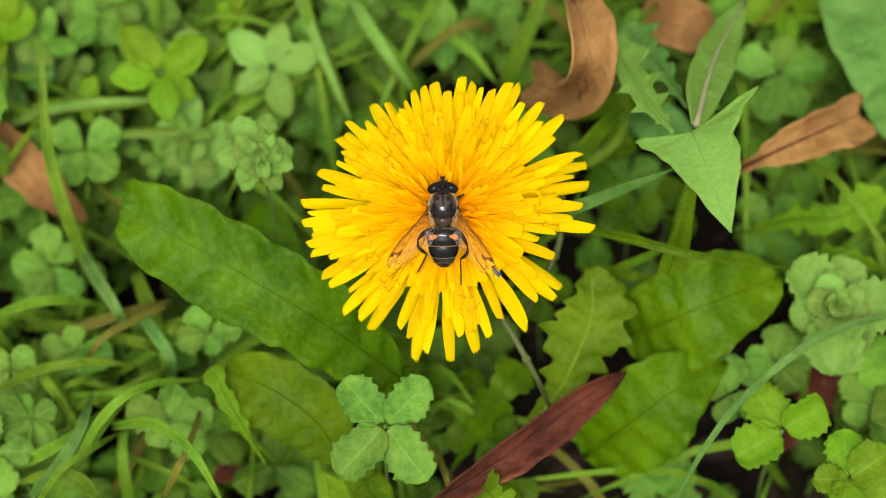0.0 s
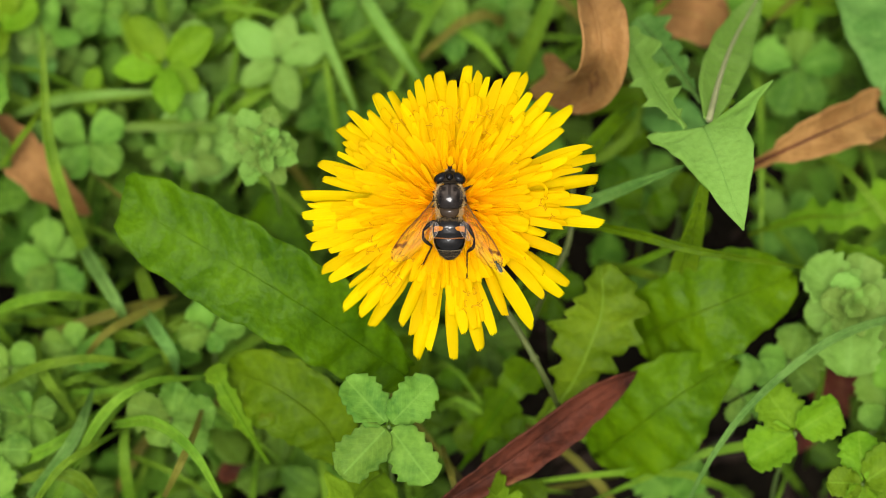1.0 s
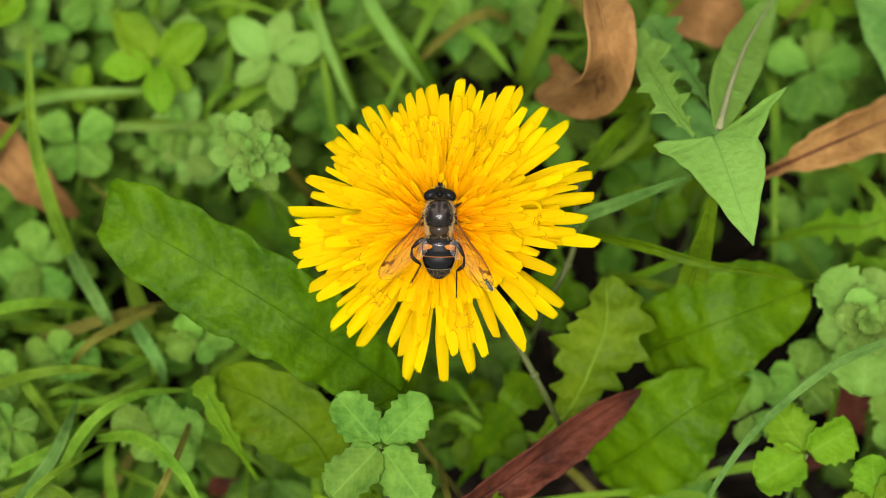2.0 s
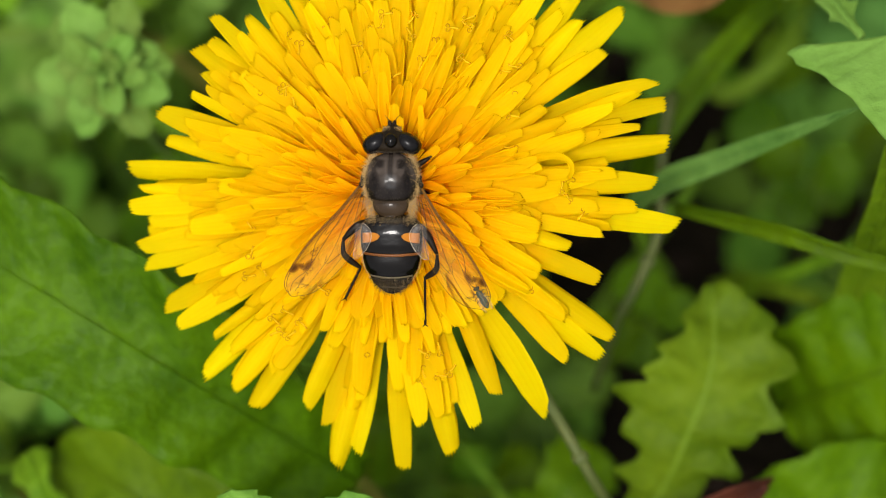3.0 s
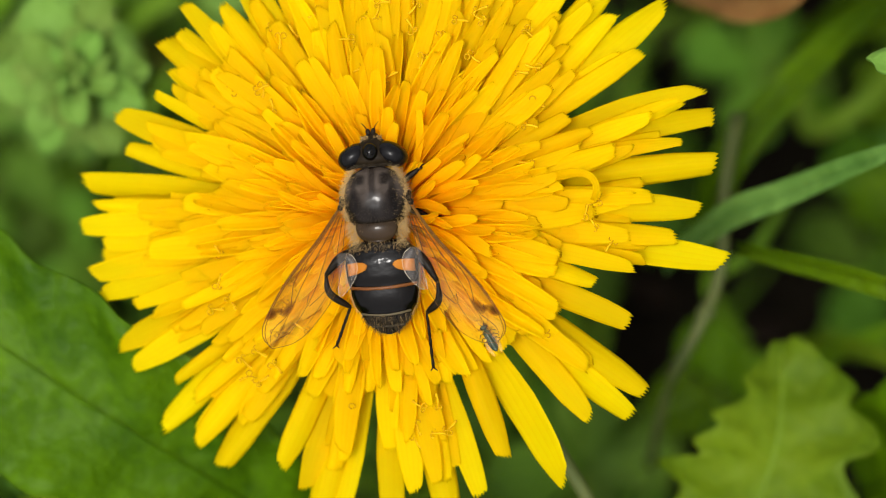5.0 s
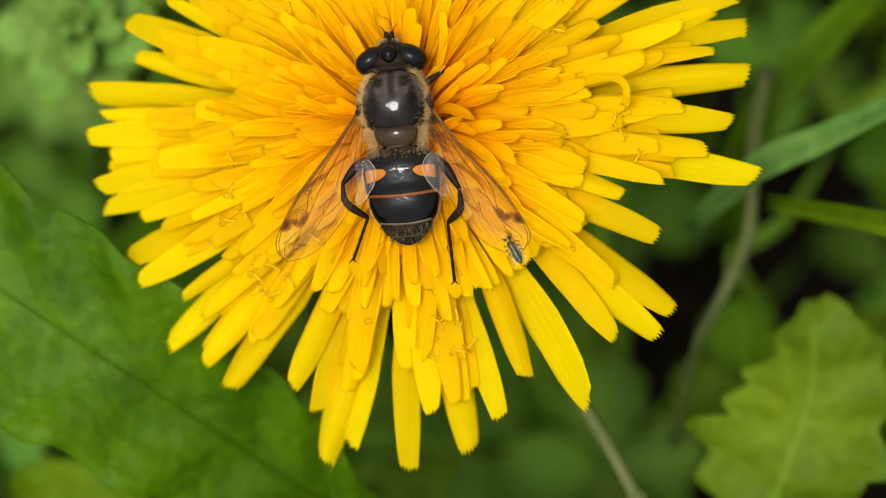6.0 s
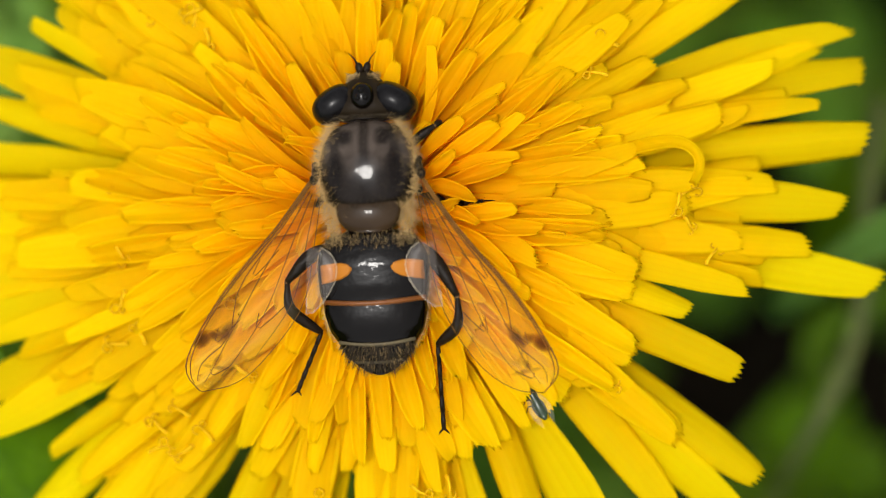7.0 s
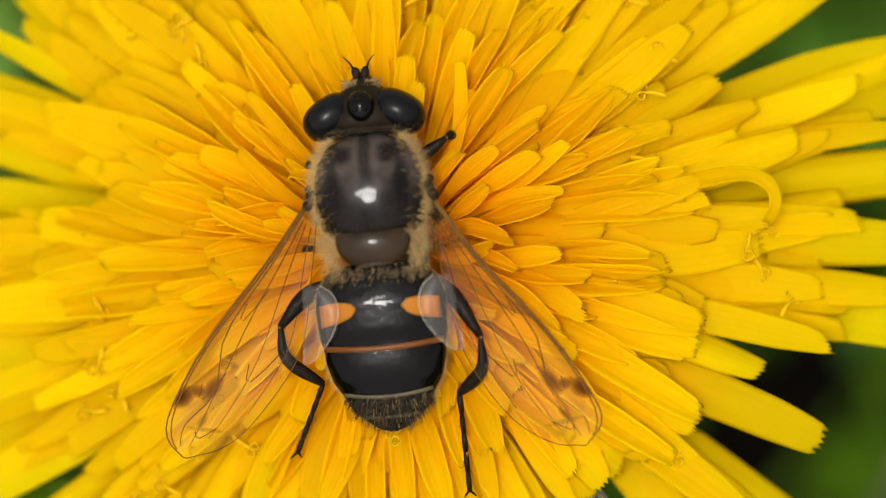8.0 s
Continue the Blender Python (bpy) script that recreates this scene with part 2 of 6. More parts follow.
FACE = plain("dusted_face", (0.003, 0.002, 0.0012), (0.02, 0.013, 0.006), 1500, 0.4, spec=0.07)
FUR = plain("tan_fur", (0.34, 0.215, 0.075), (0.68, 0.46, 0.19), 3000, 0.7, spec=0.1)
DARK_FUR = plain("dark_brown_fur", (0.012, 0.009, 0.005), (0.05, 0.035, 0.018), 3000, 0.6)
LEG = plain("black_leg", (0.003, 0.0022, 0.0015), (0.016, 0.01, 0.006), 2500, 0.32, relief=0.9, spec=0.1)
LEG_PALE = plain("brown_leg", (0.09, 0.045, 0.015), (0.2, 0.1, 0.035), 2500, 0.4)
VEIN = plain("wing_vein", (0.09, 0.04, 0.008), (0.18, 0.08, 0.016), 2500, 0.6, spec=0.04)
PALE_EDGE = plain("pale_lobe_rim", (0.5, 0.42, 0.3), (0.7, 0.6, 0.45), 2500, 0.4)


def wing_material(name, tint, cover, shine, smudge=False, film=(0.5, 0.36, 0.16)):
    m, n, l, p = shader(name)
    t, g, x, y = n.new("ShaderNodeBsdfTransparent"), n.new("ShaderNodeBsdfGlossy"), n.new("ShaderNodeMixShader"), n.new("ShaderNodeMixShader")
    t.inputs["Color"].default_value = (*tint, 1)
    if smudge:
        tc, sep = n.new("ShaderNodeTexCoord"), n.new("ShaderNodeSeparateXYZ")
        l.new(tc.outputs["UV"], sep.inputs[0])
        wob = maths(n, l, "MULTIPLY_ADD", noise_node(n, l, 900, 4), 0.5, -0.25)
        total = None
        for u, v, du, dv, amount in ((0.06, 0.57, 0.15, 0.045, 0.95), (0.33, 0.53, 0.1, 0.05, 0.7), (0.2, 0.545, 0.2, 0.022, 0.6), (0.02, 0.3, 0.17, 0.36, 0.3), (0.1, 0.05, 0.4, 0.1, 0.3), (0.5, 0.7, 0.3, 0.02, 0.25), (0.42, 0.66, 0.06, 0.05, 0.4)):
            a = maths(n, l, "DIVIDE", maths(n, l, "SUBTRACT", sep.outputs[0], u), du)
            b = maths(n, l, "DIVIDE", maths(n, l, "SUBTRACT", sep.outputs[1], v), dv)
            d = maths(n, l, "ADD", maths(n, l, "ADD", maths(n, l, "MULTIPLY", a, a), maths(n, l, "MULTIPLY", b, b)), wob)
            k = n.new("ShaderNodeMath")
            k.operation, k.use_clamp = "SUBTRACT", True
            k.inputs[0].default_value = 1.0
            l.new(d, k.inputs[1])
            e = maths(n, l, "MULTIPLY", k.outputs[0], amount)
            total = e if total is None else maths(n, l, "MAXIMUM", total, e)
        l.new(mix(n, l, total, tint, (0.32, 0.18, 0.07)), t.inputs["Color"])
    g.inputs["Roughness"].default_value = 0.25
    f = maths(n, l, "MULTIPLY_ADD", noise_node(n, l, 700, 3), cover, cover * 0.5)
    p.inputs["Base Color"].default_value = (*film, 1)
    p.inputs["Roughness"].default_value = 0.4
    p.inputs["Specular IOR Level"].default_value = 0.1
    l.new(f, x.inputs[0])
    l.new(t.outputs[0], x.inputs[1])
    l.new(p.outputs[0], x.inputs[2])
    y.inputs[0].default_value = shine
    l.new(x.outputs[0], y.inputs[1])
    l.new(g.outputs[0], y.inputs[2])
    l.new(y.outputs[0], n["Material Output"].inputs["Surface"])
    return m


WING = wing_material("clear_wing_membrane", (0.992, 0.975, 0.93), 0.008, 0.001, True, (0.8, 0.64, 0.3))
CALYPTER = wing_material("whitish_wing_lobe", (0.99, 0.97, 0.95), 0.03, 0.004, False, (0.85, 0.76, 0.7))

# ---- mesh helpers; all sizes below are in millimetres ----
MM = 0.001
UP = Vector((0, 0, 1))
SOIL_Z = -65.0
rng = random.Random(7)


def linked(name, verts, faces, material, parent=None, label="", uvs=None, smooth=True, kind=""):
    me = bpy.data.meshes.new(name)
    me.from_pydata([(v[0] * MM, v[1] * MM, v[2] * MM) for v in verts], [], faces)
    me.materials.append(material)
    if uvs:
        layer = me.uv_layers.new(name="UVMap")
        idx = np.empty(len(me.loops), dtype=np.int32)
        me.loops.foreach_get("vertex_index", idx)
        layer.data.foreach_set("uv", np.asarray(uvs, dtype=np.float32)[idx].ravel())
    if smooth:
        me.shade_smooth()
    me.update()
    ob = new(name, me)
    if parent:
        ob.parent = parent
    return tagged(ob, label=label, kind=kind)


def part(name, geo, material, parent, label="", smooth=True):
    """One mesh under a thing or a part; geo is (verts, faces) or (verts, faces, uvs)."""
    return linked(name, geo[0], geo[1], material, parent, label, geo[2] if len(geo) > 2 else None, smooth)


def empty(name, x=0, y=0, z=0):
    ob = new(name)
    ob.empty_display_size = 0.002
    ob.location = (x * MM, y * MM, z * MM)
    return ob


def joined(geos):
    verts, faces, uvs = [], [], []
    for g in geos:
        o = len(verts)
        verts += g[0]
        faces += [tuple(i + o for i in f) for f in g[1]]
        uvs += g[2] if len(g) > 2 else [(0.5, 0.5)] * len(g[0])
    return verts, faces, uvs


def slab(grid, thick):
    """A closed sheet of the given thickness over a grid of points, with u across and v along."""
    n, m = len(grid), len(grid[0])
    a = np.array([[tuple(p) for p in row] for row in grid])
    du, dv = np.gradient(a, axis=1), np.gradient(a, axis=0)
    nor = np.cross(du, dv)
    nor /= np.linalg.norm(nor, axis=2, keepdims=True) + 1e-9
    low = a - nor * thick
    verts = [tuple(p) for p in a.reshape(-1, 3)] + [tuple(p) for p in low.reshape(-1, 3)]
    uvs = [(j / (m - 1), i / (n - 1)) for i in range(n) for j in range(m)] * 2
    k, faces = n * m, []
    for i in range(n - 1):
        for j in range(m - 1):
            q = (i * m + j, i * m + j + 1, (i + 1) * m + j + 1, (i + 1) * m + j)
            faces.append(q)
            faces.append(tuple(k + x for x in reversed(q)))
    rim = [j for j in range(m)] + [i * m + m - 1 for i in range(1, n)] + [(n - 1) * m + j for j in range(m - 2, -1, -1)] + [i * m for i in range(n - 2, 0, -1)]
    for x, y in zip(rim, rim[1:] + rim[:1]):
        faces.append((y, x, k + x, k + y))
    return verts, faces, uvs


def tube(path, radii, sides=7):
    path = [Vector(p) for p in path]
    if isinstance(radii, (int, float)):
        radii = [radii] * len(path)
    verts, faces, uvs = [], [], []
    for i, p in enumerate(path):
        d = (path[min(i + 1, len(path) - 1)] - path[max(i - 1, 0)]).normalized()
        a = d.cross(Vector((0.31, 0.17, 0.93)) if abs(d.z) < 0.9 else Vector((1, 0.1, 0))).normalized()
        b = d.cross(a)
        for k in range(sides):
            w = 2 * math.pi * k / sides
            verts.append(tuple(p + (a * math.cos(w) + b * math.sin(w)) * radii[i]))
            uvs.append((k / sides, i / max(1, len(path) - 1)))
    for i in range(len(path) - 1):
        for k in range(sides):
            faces.append((i * sides + k, i * sides + (k + 1) % sides, (i + 1) * sides + (k + 1) % sides, (i + 1) * sides + k))
    faces.append(tuple(reversed(range(sides))))
    faces.append(tuple(range((len(path) - 1) * sides, len(path) * sides)))
    return verts, faces, uvs


def curve(points, n):
    """A smooth line of n points through the given ones."""
    p = [Vector(q) for q in points]
    p = [p[0] * 2 - p[1]] + p + [p[-1] * 2 - p[-2]]
    out, segs = [], len(p) - 3
    for i in range(n):
        s = i / (n - 1) * segs
        k = min(int(s), segs - 1)
        t = s - k
        a, b, c, d = p[k:k + 4]
        out.append(0.5 * (2 * b + (c - a) * t + (2 * a - 5 * b + 4 * c - d) * t * t + (3 * b - a - 3 * c + d) * t ** 3))
    return out


def rounded(rings, sides=24, power=2.0):
    """A body of rings along y: (y, half width, height above, depth below, z)."""
    verts, faces, uvs = [], [], []
    for i, (y, w, up, down, z) in enumerate(rings):
        for k in range(sides):
            a = 2 * math.pi * k / sides
            c, s = math.cos(a), math.sin(a)
            c, s = math.copysign(abs(c) ** (2 / power), c), math.copysign(abs(s) ** (2 / power), s)
            verts.append((w * c, y, z + (up if s > 0 else down) * s))
            uvs.append((k / sides, i / (len(rings) - 1)))
    for i in range(len(rings) - 1):
        for k in range(sides):
            faces.append((i * sides + k, i * sides + (k + 1) % sides, (i + 1) * sides + (k + 1) % sides, (i + 1) * sides + k))
    faces.append(tuple(range(sides)))
    faces.append(tuple(reversed(range((len(rings) - 1) * sides, len(rings) * sides))))
    return verts, faces, uvs


def ball(center, radii, rows=12, sides=18, turn=0.0, power=2.0):
    c, rot = Vector(center), Matrix.Rotation(radians(turn), 3, "Z")
    verts, faces = [], []
    for i in range(rows + 1):
        a = math.pi * (0.02 + 0.96 * i / rows)
        for k in range(sides):
            b = 2 * math.pi * k / sides
            x, y, z = (math.copysign(abs(q) ** (2 / power), q) for q in (math.cos(b), math.sin(b), math.cos(a)))
            k = math.sin(a) ** (2 / power)
            v = rot @ Vector((radii[0] * k * x, radii[1] * k * y, radii[2] * z))
            verts.append(tuple(c + v))
    for i in range(rows):
        for k in range(sides):
            faces.append((i * sides + k, (i + 1) * sides + k, (i + 1) * sides + (k + 1) % sides, i * sides + (k + 1) % sides))
    faces.append(tuple(range(sides)))
    faces.append(tuple(reversed(range(rows * sides, (rows + 1) * sides))))
    return verts, faces


def strands(roots, thick=0.025):
    """Hairs: (root, tip) pairs as fine tapered spikes."""
    verts, faces = [], []
    for a, b in roots:
        a, b = Vector(a), Vector(b)
        d = (b - a).normalized()
        x = d.cross(Vector((0.2, 0.9, 0.35))).normalized() * thick
        y = d.cross(x).normalized() * thick
        o = len(verts)
        verts += [tuple(a + x), tuple(a - x * 0.5 + y * 0.87), tuple(a - x * 0.5 - y * 0.87), tuple(b)]
        faces += [(o, o + 1, o + 3), (o + 1, o + 2, o + 3), (o + 2, o, o + 3)]
    return verts, faces


def smooth01(x):
    x = max(0.0, min(1.0, x))
    return x * x * (3 - 2 * x)


def tooth(s, count, depth, back=0.7):
    f = (s * count) % 1.0
    return 1 - depth * (f / back if f < back else (1 - f) / (1 - back))


# outlines: share of the full half width at s, 0 at the base and 1 at the tip
def profile(*pairs):
    """An outline through (s, share) pairs."""
    return lambda s: float(np.interp(s, [p[0] for p in pairs], [p[1] for p in pairs]))


def spoon(s):
    w = 0.1 + 0.9 * smooth01(s / 0.72)
    return w * (math.sqrt(max(0, 1 - ((s - 0.74) / 0.26) ** 2)) if s > 0.74 else 1)


def broad(s):
    w = 0.14 + 0.86 * smooth01((s + 0.05) / 0.42)
    return w * (max(0, 1 - ((s - 0.86) / 0.14) ** 3) ** 0.5 if s > 0.86 else 1)


def oval(s):
    return math.sqrt(max(0.0, 1 - (2 * s - 1) ** 2)) ** 0.9


def egg(s):
    return max(0.0, math.sin(math.pi * s ** 0.85)) ** 0.7


def obovate(s):
    return max(0.0, math.sin(math.pi * min(1.0, s) ** 1.3)) ** 0.7 * 0.97 + 0.03


def fan(s):
    return float(np.interp(s, (0, 0.2, 0.3, 0.36, 0.6, 0.9, 0.97, 1.0), (0.16, 0.2, 0.28, 0.5, 0.8, 1.0, 0.9, 0.55)))


def strap(s):
    return min(1.0, 0.55 + s * 1.5) * (1 - s ** 3) ** 0.8


def lance(s):
    return max(0.0, math.sin(math.pi * (0.04 + 0.96 * s))) ** 0.75


def lobed(s):
    w = 0.12 + 0.88 * smooth01(s / 0.6)
    f = (s * 5.0) % 1.0
    w *= 0.52 + 0.48 * (f ** 1.6 if s < 0.8 else 1)
    return w * (math.sqrt(max(0, 1 - ((s - 0.8) / 0.2) ** 2)) if s > 0.8 else 1)


def leaf_grid(points, width, shape, n=28, m=9, face=(0, -0.35, 0.94), roll=0.0, cup=0.12, wave=0.0, teeth=None, twist=0.0, seed=0, skew=0.0, pleat=None, shear=0.0, other=None):
    """Points of a leaf round a line: face is the way its upper side looks, cup lifts the edges, wave ripples them."""
    r = random.Random(seed)
    ph = [r.uniform(0, 6.28) for _ in range(4)]
    line, grid = curve(points, n), []
    for i, p in enumerate(line):
        s = i / (n - 1)
        d = (line[min(i + 1, n - 1)] - line[max(i - 1, 0)]).normalized()
        side = d.cross(Vector(face)).normalized()
        side = Matrix.Rotation(radians(roll + twist * (s - 0.5)), 3, d) @ side
        nor = side.cross(d).normalized()
        row = []
        for j in range(m):
            u = 2 * j / (m - 1) - 1
            h = width * 0.5 * (other if other and u < 0 else shape)(s)
            if teeth:
                h *= 1 - (1 - tooth(s + (0.02 if u > 0 else 0), *teeth)) * abs(u)
            h *= 1 + (0.06 * math.sin(9 * s + ph[0] + (2 if u > 0 else 0)) if wave else 0)
            h *= 1 + 0.09 * abs(u) * noise.noise((s * 9 + ph[3] * 5, (7 if u > 0 else 0), ph[0] * 3))
            h = max(h, width * 0.006)
            z = cup * h * (u * u - 0.15) * 2 + wave * width * abs(u) * math.sin(14 * s + ph[1] + (1.7 if u > 0 else 0)) * 0.5
            z += wave * width * 0.18 * math.sin(6 * s + 3 * u + ph[2])
            if pleat:
                z += pleat[1] * width * (abs(u) * (1.3 - abs(u))) * math.sin(6.28 * pleat[0] * (s - 0.09 * abs(u)) + ph[1] + (1.2 if u > 0 else 0))
            row.append(p + side * (u * h) + nor * z + d * (skew * h * abs(u) + shear * h * u))
        grid.append(row)
    return grid


def leaf(name, points, width, shape, material, label, category="leaf", group="", thick=0.22, rib=None, rib_size=0.35, base=True, **kw):
    """A leaf lying along its points, as a thing with a blade and a midrib."""
    ob = empty(name, *points[0])
    o = Vector(points[0])
    pts = [Vector(p) - o for p in points]
    part("blade", slab(leaf_grid(pts, width, shape, **kw), thick), material, ob)
    rib = rib or material
    if rib:
        line = curve(pts, 14)
        part("midrib", tube([p + Vector((0, -0.05, 0.1)) * rib_size for p in line], [rib_size * (1.15 - i / 14) for i in range(14)], 6), rib, ob, "raised midrib of the leaf")
    return tagged(ob, label, category, group)


def blade_of_grass(points, width, material=GRASS, label="soft green blade of grass arching over the clover", **kw):
    """A folded blade with a fine midrib."""
    ob = empty("grass_blade", *points[0])
    pts = [Vector(p) - Vector(points[0]) for p in points]
    part("blade", slab(leaf_grid(pts, width, strap, n=22, m=5, cup=0.35, **kw), 0.12), material, ob)
    part("midrib", tube([p + Vector((0, -0.02, -0.02)) for p in curve(pts, 14)], [width * (0.07 - 0.004 * i) for i in range(14)], 5), material, ob)
    return tagged(ob, label, "grass", "blades of grass")


def foliage(name, x, y, z, size, turn, count, material, label, category="leaf", group="low foliage", spread=360.0, shape=obovate, teeth=(6, 0.2), wide=0.95, tilt=18.0, tiers=1, lean=(0, -0.3), seed=0, uneven=20.0):
    """A leaf of several leaflets on a stalk that rises from the ground."""
    ob = empty(name, x, y, 0)
    r = random.Random(seed + int(x * 7 + y * 13))
    basis = Vector((lean[0], lean[1], 1)).normalized().to_track_quat("Z", "Y").to_matrix()
    for tier in range(tiers):
        k = 1 - 0.38 * tier
        for i in range(count):
            a = radians(turn + spread * i / count + tier * 180 / count + r.uniform(-uneven, uneven))
            ln = size * k * r.uniform(0.72, 1.14)
            t = math.tan(radians(tilt * r.uniform(-0.5, 1.8) + 22 * tier))
            d = Vector((math.cos(a), math.sin(a), 0))
            pts = [basis @ (d * (0.06 * ln)) + Vector((0, 0, z + tier * 1.2)),
                   basis @ (d * (0.55 * ln) + UP * (ln * 0.55 * t + 0.03 * ln)) + Vector((0, 0, z + tier * 1.2)),
                   basis @ (d * ln + UP * (ln * t * 0.8 - ln * 0.07)) + Vector((0, 0, z + tier * 1.2))]
            g = leaf_grid(pts, ln * wide, shape, n=4 * teeth[0] + 3 if teeth else 13, m=7, face=tuple(basis @ UP), roll=r.uniform(-14, 14), cup=r.uniform(0.0, 0.35), wave=0.05, pleat=(4, 0.02), teeth=teeth, seed=r.randint(0, 999))
            part("leaflet", slab(g, 0.18), material, ob)
    part("petiole", tube(curve([(r.uniform(-6, 6), r.uniform(-2, 8), SOIL_Z - 1), (r.uniform(-2, 2), 2, (SOIL_Z + z) * 0.5), (0, 0, z - 0.5)], 8), 0.3, 6), STEM, ob, "thin stalk of the leaf")
    return tagged(ob, label, category, group)


# ---- the ground and the undergrowth ----
def ground():
    n = 60
    grid = []
    for i in range(n):
        row = []
        for j in range(n):
            a, b = (2 * i / (n - 1) - 1), (2 * j / (n - 1) - 1)
            x, y = 300 * b + 59700 * b ** 9, 300 * a + 59700 * a ** 9
            row.append((x, y, SOIL_Z + (2.2 * noise.noise((x * 0.05, y * 0.05, 0)) if abs(x) + abs(y) < 800 else 0.0)))
        grid.append(row)
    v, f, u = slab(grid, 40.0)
    tagged(linked("ground", v, f, SOIL, uvs=u), "near-black soil under the low plants", "ground", kind="structure")


def undergrowth():
    r = random.Random(21)
    geos, blades, dry = [], [], []
    for i in range(1900):
        near = i < 620
        x = r.uniform(-85, 85) if near else r.gauss(0, 170)
        y = r.uniform(-55, 110) if near else r.gauss(20, 170)
        z = SOIL_Z + (6 + 28 * r.random() ** 1.5 if near else r.uniform(10, 60))
        if near and x > 5 and y < 36 and r.random() < 0.96:
            continue
        if 9 < x < 48 and -18 < y < 40 and r.random() < 0.95:
            continue
        if near and 8 < x < 62 and 30 < y < 72 and r.random() < 0.7:
            continue
        if not near and abs(x) < 80 and -50 < y < 100:
            continue
        if near and x > 5 and y < 45:
            z = SOIL_Z + r.uniform(3, 16)
        if near and x < -5 and y > 0:
            z += 3
        ln = r.uniform(4.5, 9.5) if near else r.uniform(8, 15)
        turn, cnt = r.uniform(0, 360), r.choice((3, 3, 4, 5))
        basis = Vector((r.uniform(-0.4, 0.4), r.uniform(-0.6, 0.2), 1)).normalized().to_track_quat("Z", "Y").to_matrix()
        for k in range(cnt):
            a = radians(turn + 360 * k / cnt + r.uniform(-12, 12))
            d, t = Vector((math.cos(a), math.sin(a), 0)), r.uniform(-0.1, 0.5)
            o = Vector((x, y, z))
            pts = [o, o + basis @ (d * 0.5 * ln + UP * 0.5 * ln * t), o + basis @ (d * ln + UP * ln * (t * 0.7 - 0.05))]
            geos.append(slab(leaf_grid(pts, ln * 0.8, obovate, n=9, m=5, face=tuple(basis @ UP), cup=r.uniform(0, 0.3), teeth=(4, 0.25), seed=k), 0.15))
    for i in range(900):
        near = i < 330
        x = r.uniform(-90, 90) if near else r.gauss(0, 170)
        y = r.uniform(-60, 110) if near else r.gauss(20, 170)
        if not near and abs(x) < 80 and -50 < y < 100:
            continue
        if near and 5 < x < 60 and y < 45 and r.random() < 0.93:
            continue
        a, ln = r.uniform(0, 6.28), r.uniform(22, 60)
        top = r.uniform(15, 52)
        d = Vector((math.cos(a), math.sin(a), 0))
        o = Vector((x, y, SOIL_Z))
        if any(8 < q.x < 50 and -10 < q.y < 46 for q in (o + d * 0.4 * ln, o + d * ln)) and r.random() < 0.94:
            continue
        g = slab(leaf_grid([o, o + d * 0.4 * ln + UP * top, o + d * ln + UP * (top * r.uniform(0.5, 1.05))], r.uniform(0.9, 2.3), strap, n=9, m=3, cup=0.3, roll=r.uniform(-40, 40)), 0.1)
        (dry if r.random() < 0.13 else blades).append(g)
    tagged(linked("undergrowth", *joined(geos)[:2], UNDER, uvs=joined(geos)[2]), "dense low green clover and cinquefoil leaves", "undergrowth", kind="stuff")
    tagged(linked("grass", *joined(blades)[:2], GRASS, uvs=joined(blades)[2]), "tangled thin green grass between the leaves", "grass", kind="stuff")
    tagged(linked("dry_grass", *joined(dry)[:2], STRAW, uvs=joined(dry)[2]), "dry yellowish grass stalks near the soil", "grass", kind="stuff")
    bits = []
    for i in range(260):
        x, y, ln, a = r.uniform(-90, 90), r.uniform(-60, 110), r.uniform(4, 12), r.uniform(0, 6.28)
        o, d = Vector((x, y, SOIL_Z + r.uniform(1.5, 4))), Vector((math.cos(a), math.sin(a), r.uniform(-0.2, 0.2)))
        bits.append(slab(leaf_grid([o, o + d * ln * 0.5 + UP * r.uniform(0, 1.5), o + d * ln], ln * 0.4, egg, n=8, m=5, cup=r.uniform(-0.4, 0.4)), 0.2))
    tagged(linked("leaf_litter", *joined(bits)[:2], LITTER, uvs=joined(bits)[2]), "very dark brown leaf scraps on the soil", "litter", kind="stuff")


ground()
undergrowth()


def stalk(points, radius, material, label):
    o = Vector(points[0])
    ob = empty("stalk", *o)
    line = curve([Vector(p) - o for p in points], 18)
    part("stem", tube(line, [radius * (1.1 - 0.015 * i) for i in range(18)], 8), material, ob)
    part("node", ball(line[9], (radius * 1.45, radius * 1.45, radius * 1.2), 8, 12), material, ob, "swollen joint of the stalk")
    return tagged(ob, label, "stalk", "bare stalks")


# ---- dandelion leaves ----
leaf("dandelion_leaf", [(-6.9, -9.7, 8.0), (-12.9, -7.9, 17.0), (-20.7, -4.9, 25.0), (-30.3, 0.0, 29.0), (-40.8, 5.6, 31.0), (-50.4, 11.0, 31.0)], 14.8, profile((0, 0.35), (0.15, 0.72), (0.35, 0.97), (0.6, 1), (0.84, 0.98), (0.92, 0.9), (0.97, 0.74), (1, 0.5)), DANDELION, "broad smooth green dandelion leaf with a blunt tip", rib=DANDELION, rib_size=0.13, wave=0.05, teeth=(8, 0.07), seed=4, n=70, m=13, roll=-4, pleat=(8, 0.1), shear=0.3)
leaf("dandelion_leaf", [(-29.3, -19.9, -6.0), (-32.7, -15.9, 0.5), (-36.2, -10.4, 5.5), (-37.9, -6.4, 4.0)], 4.8, lobed, LIME, "torn yellowish edge of a curled leaf", wave=0.08, teeth=(8, 0.3), seed=9, n=40)
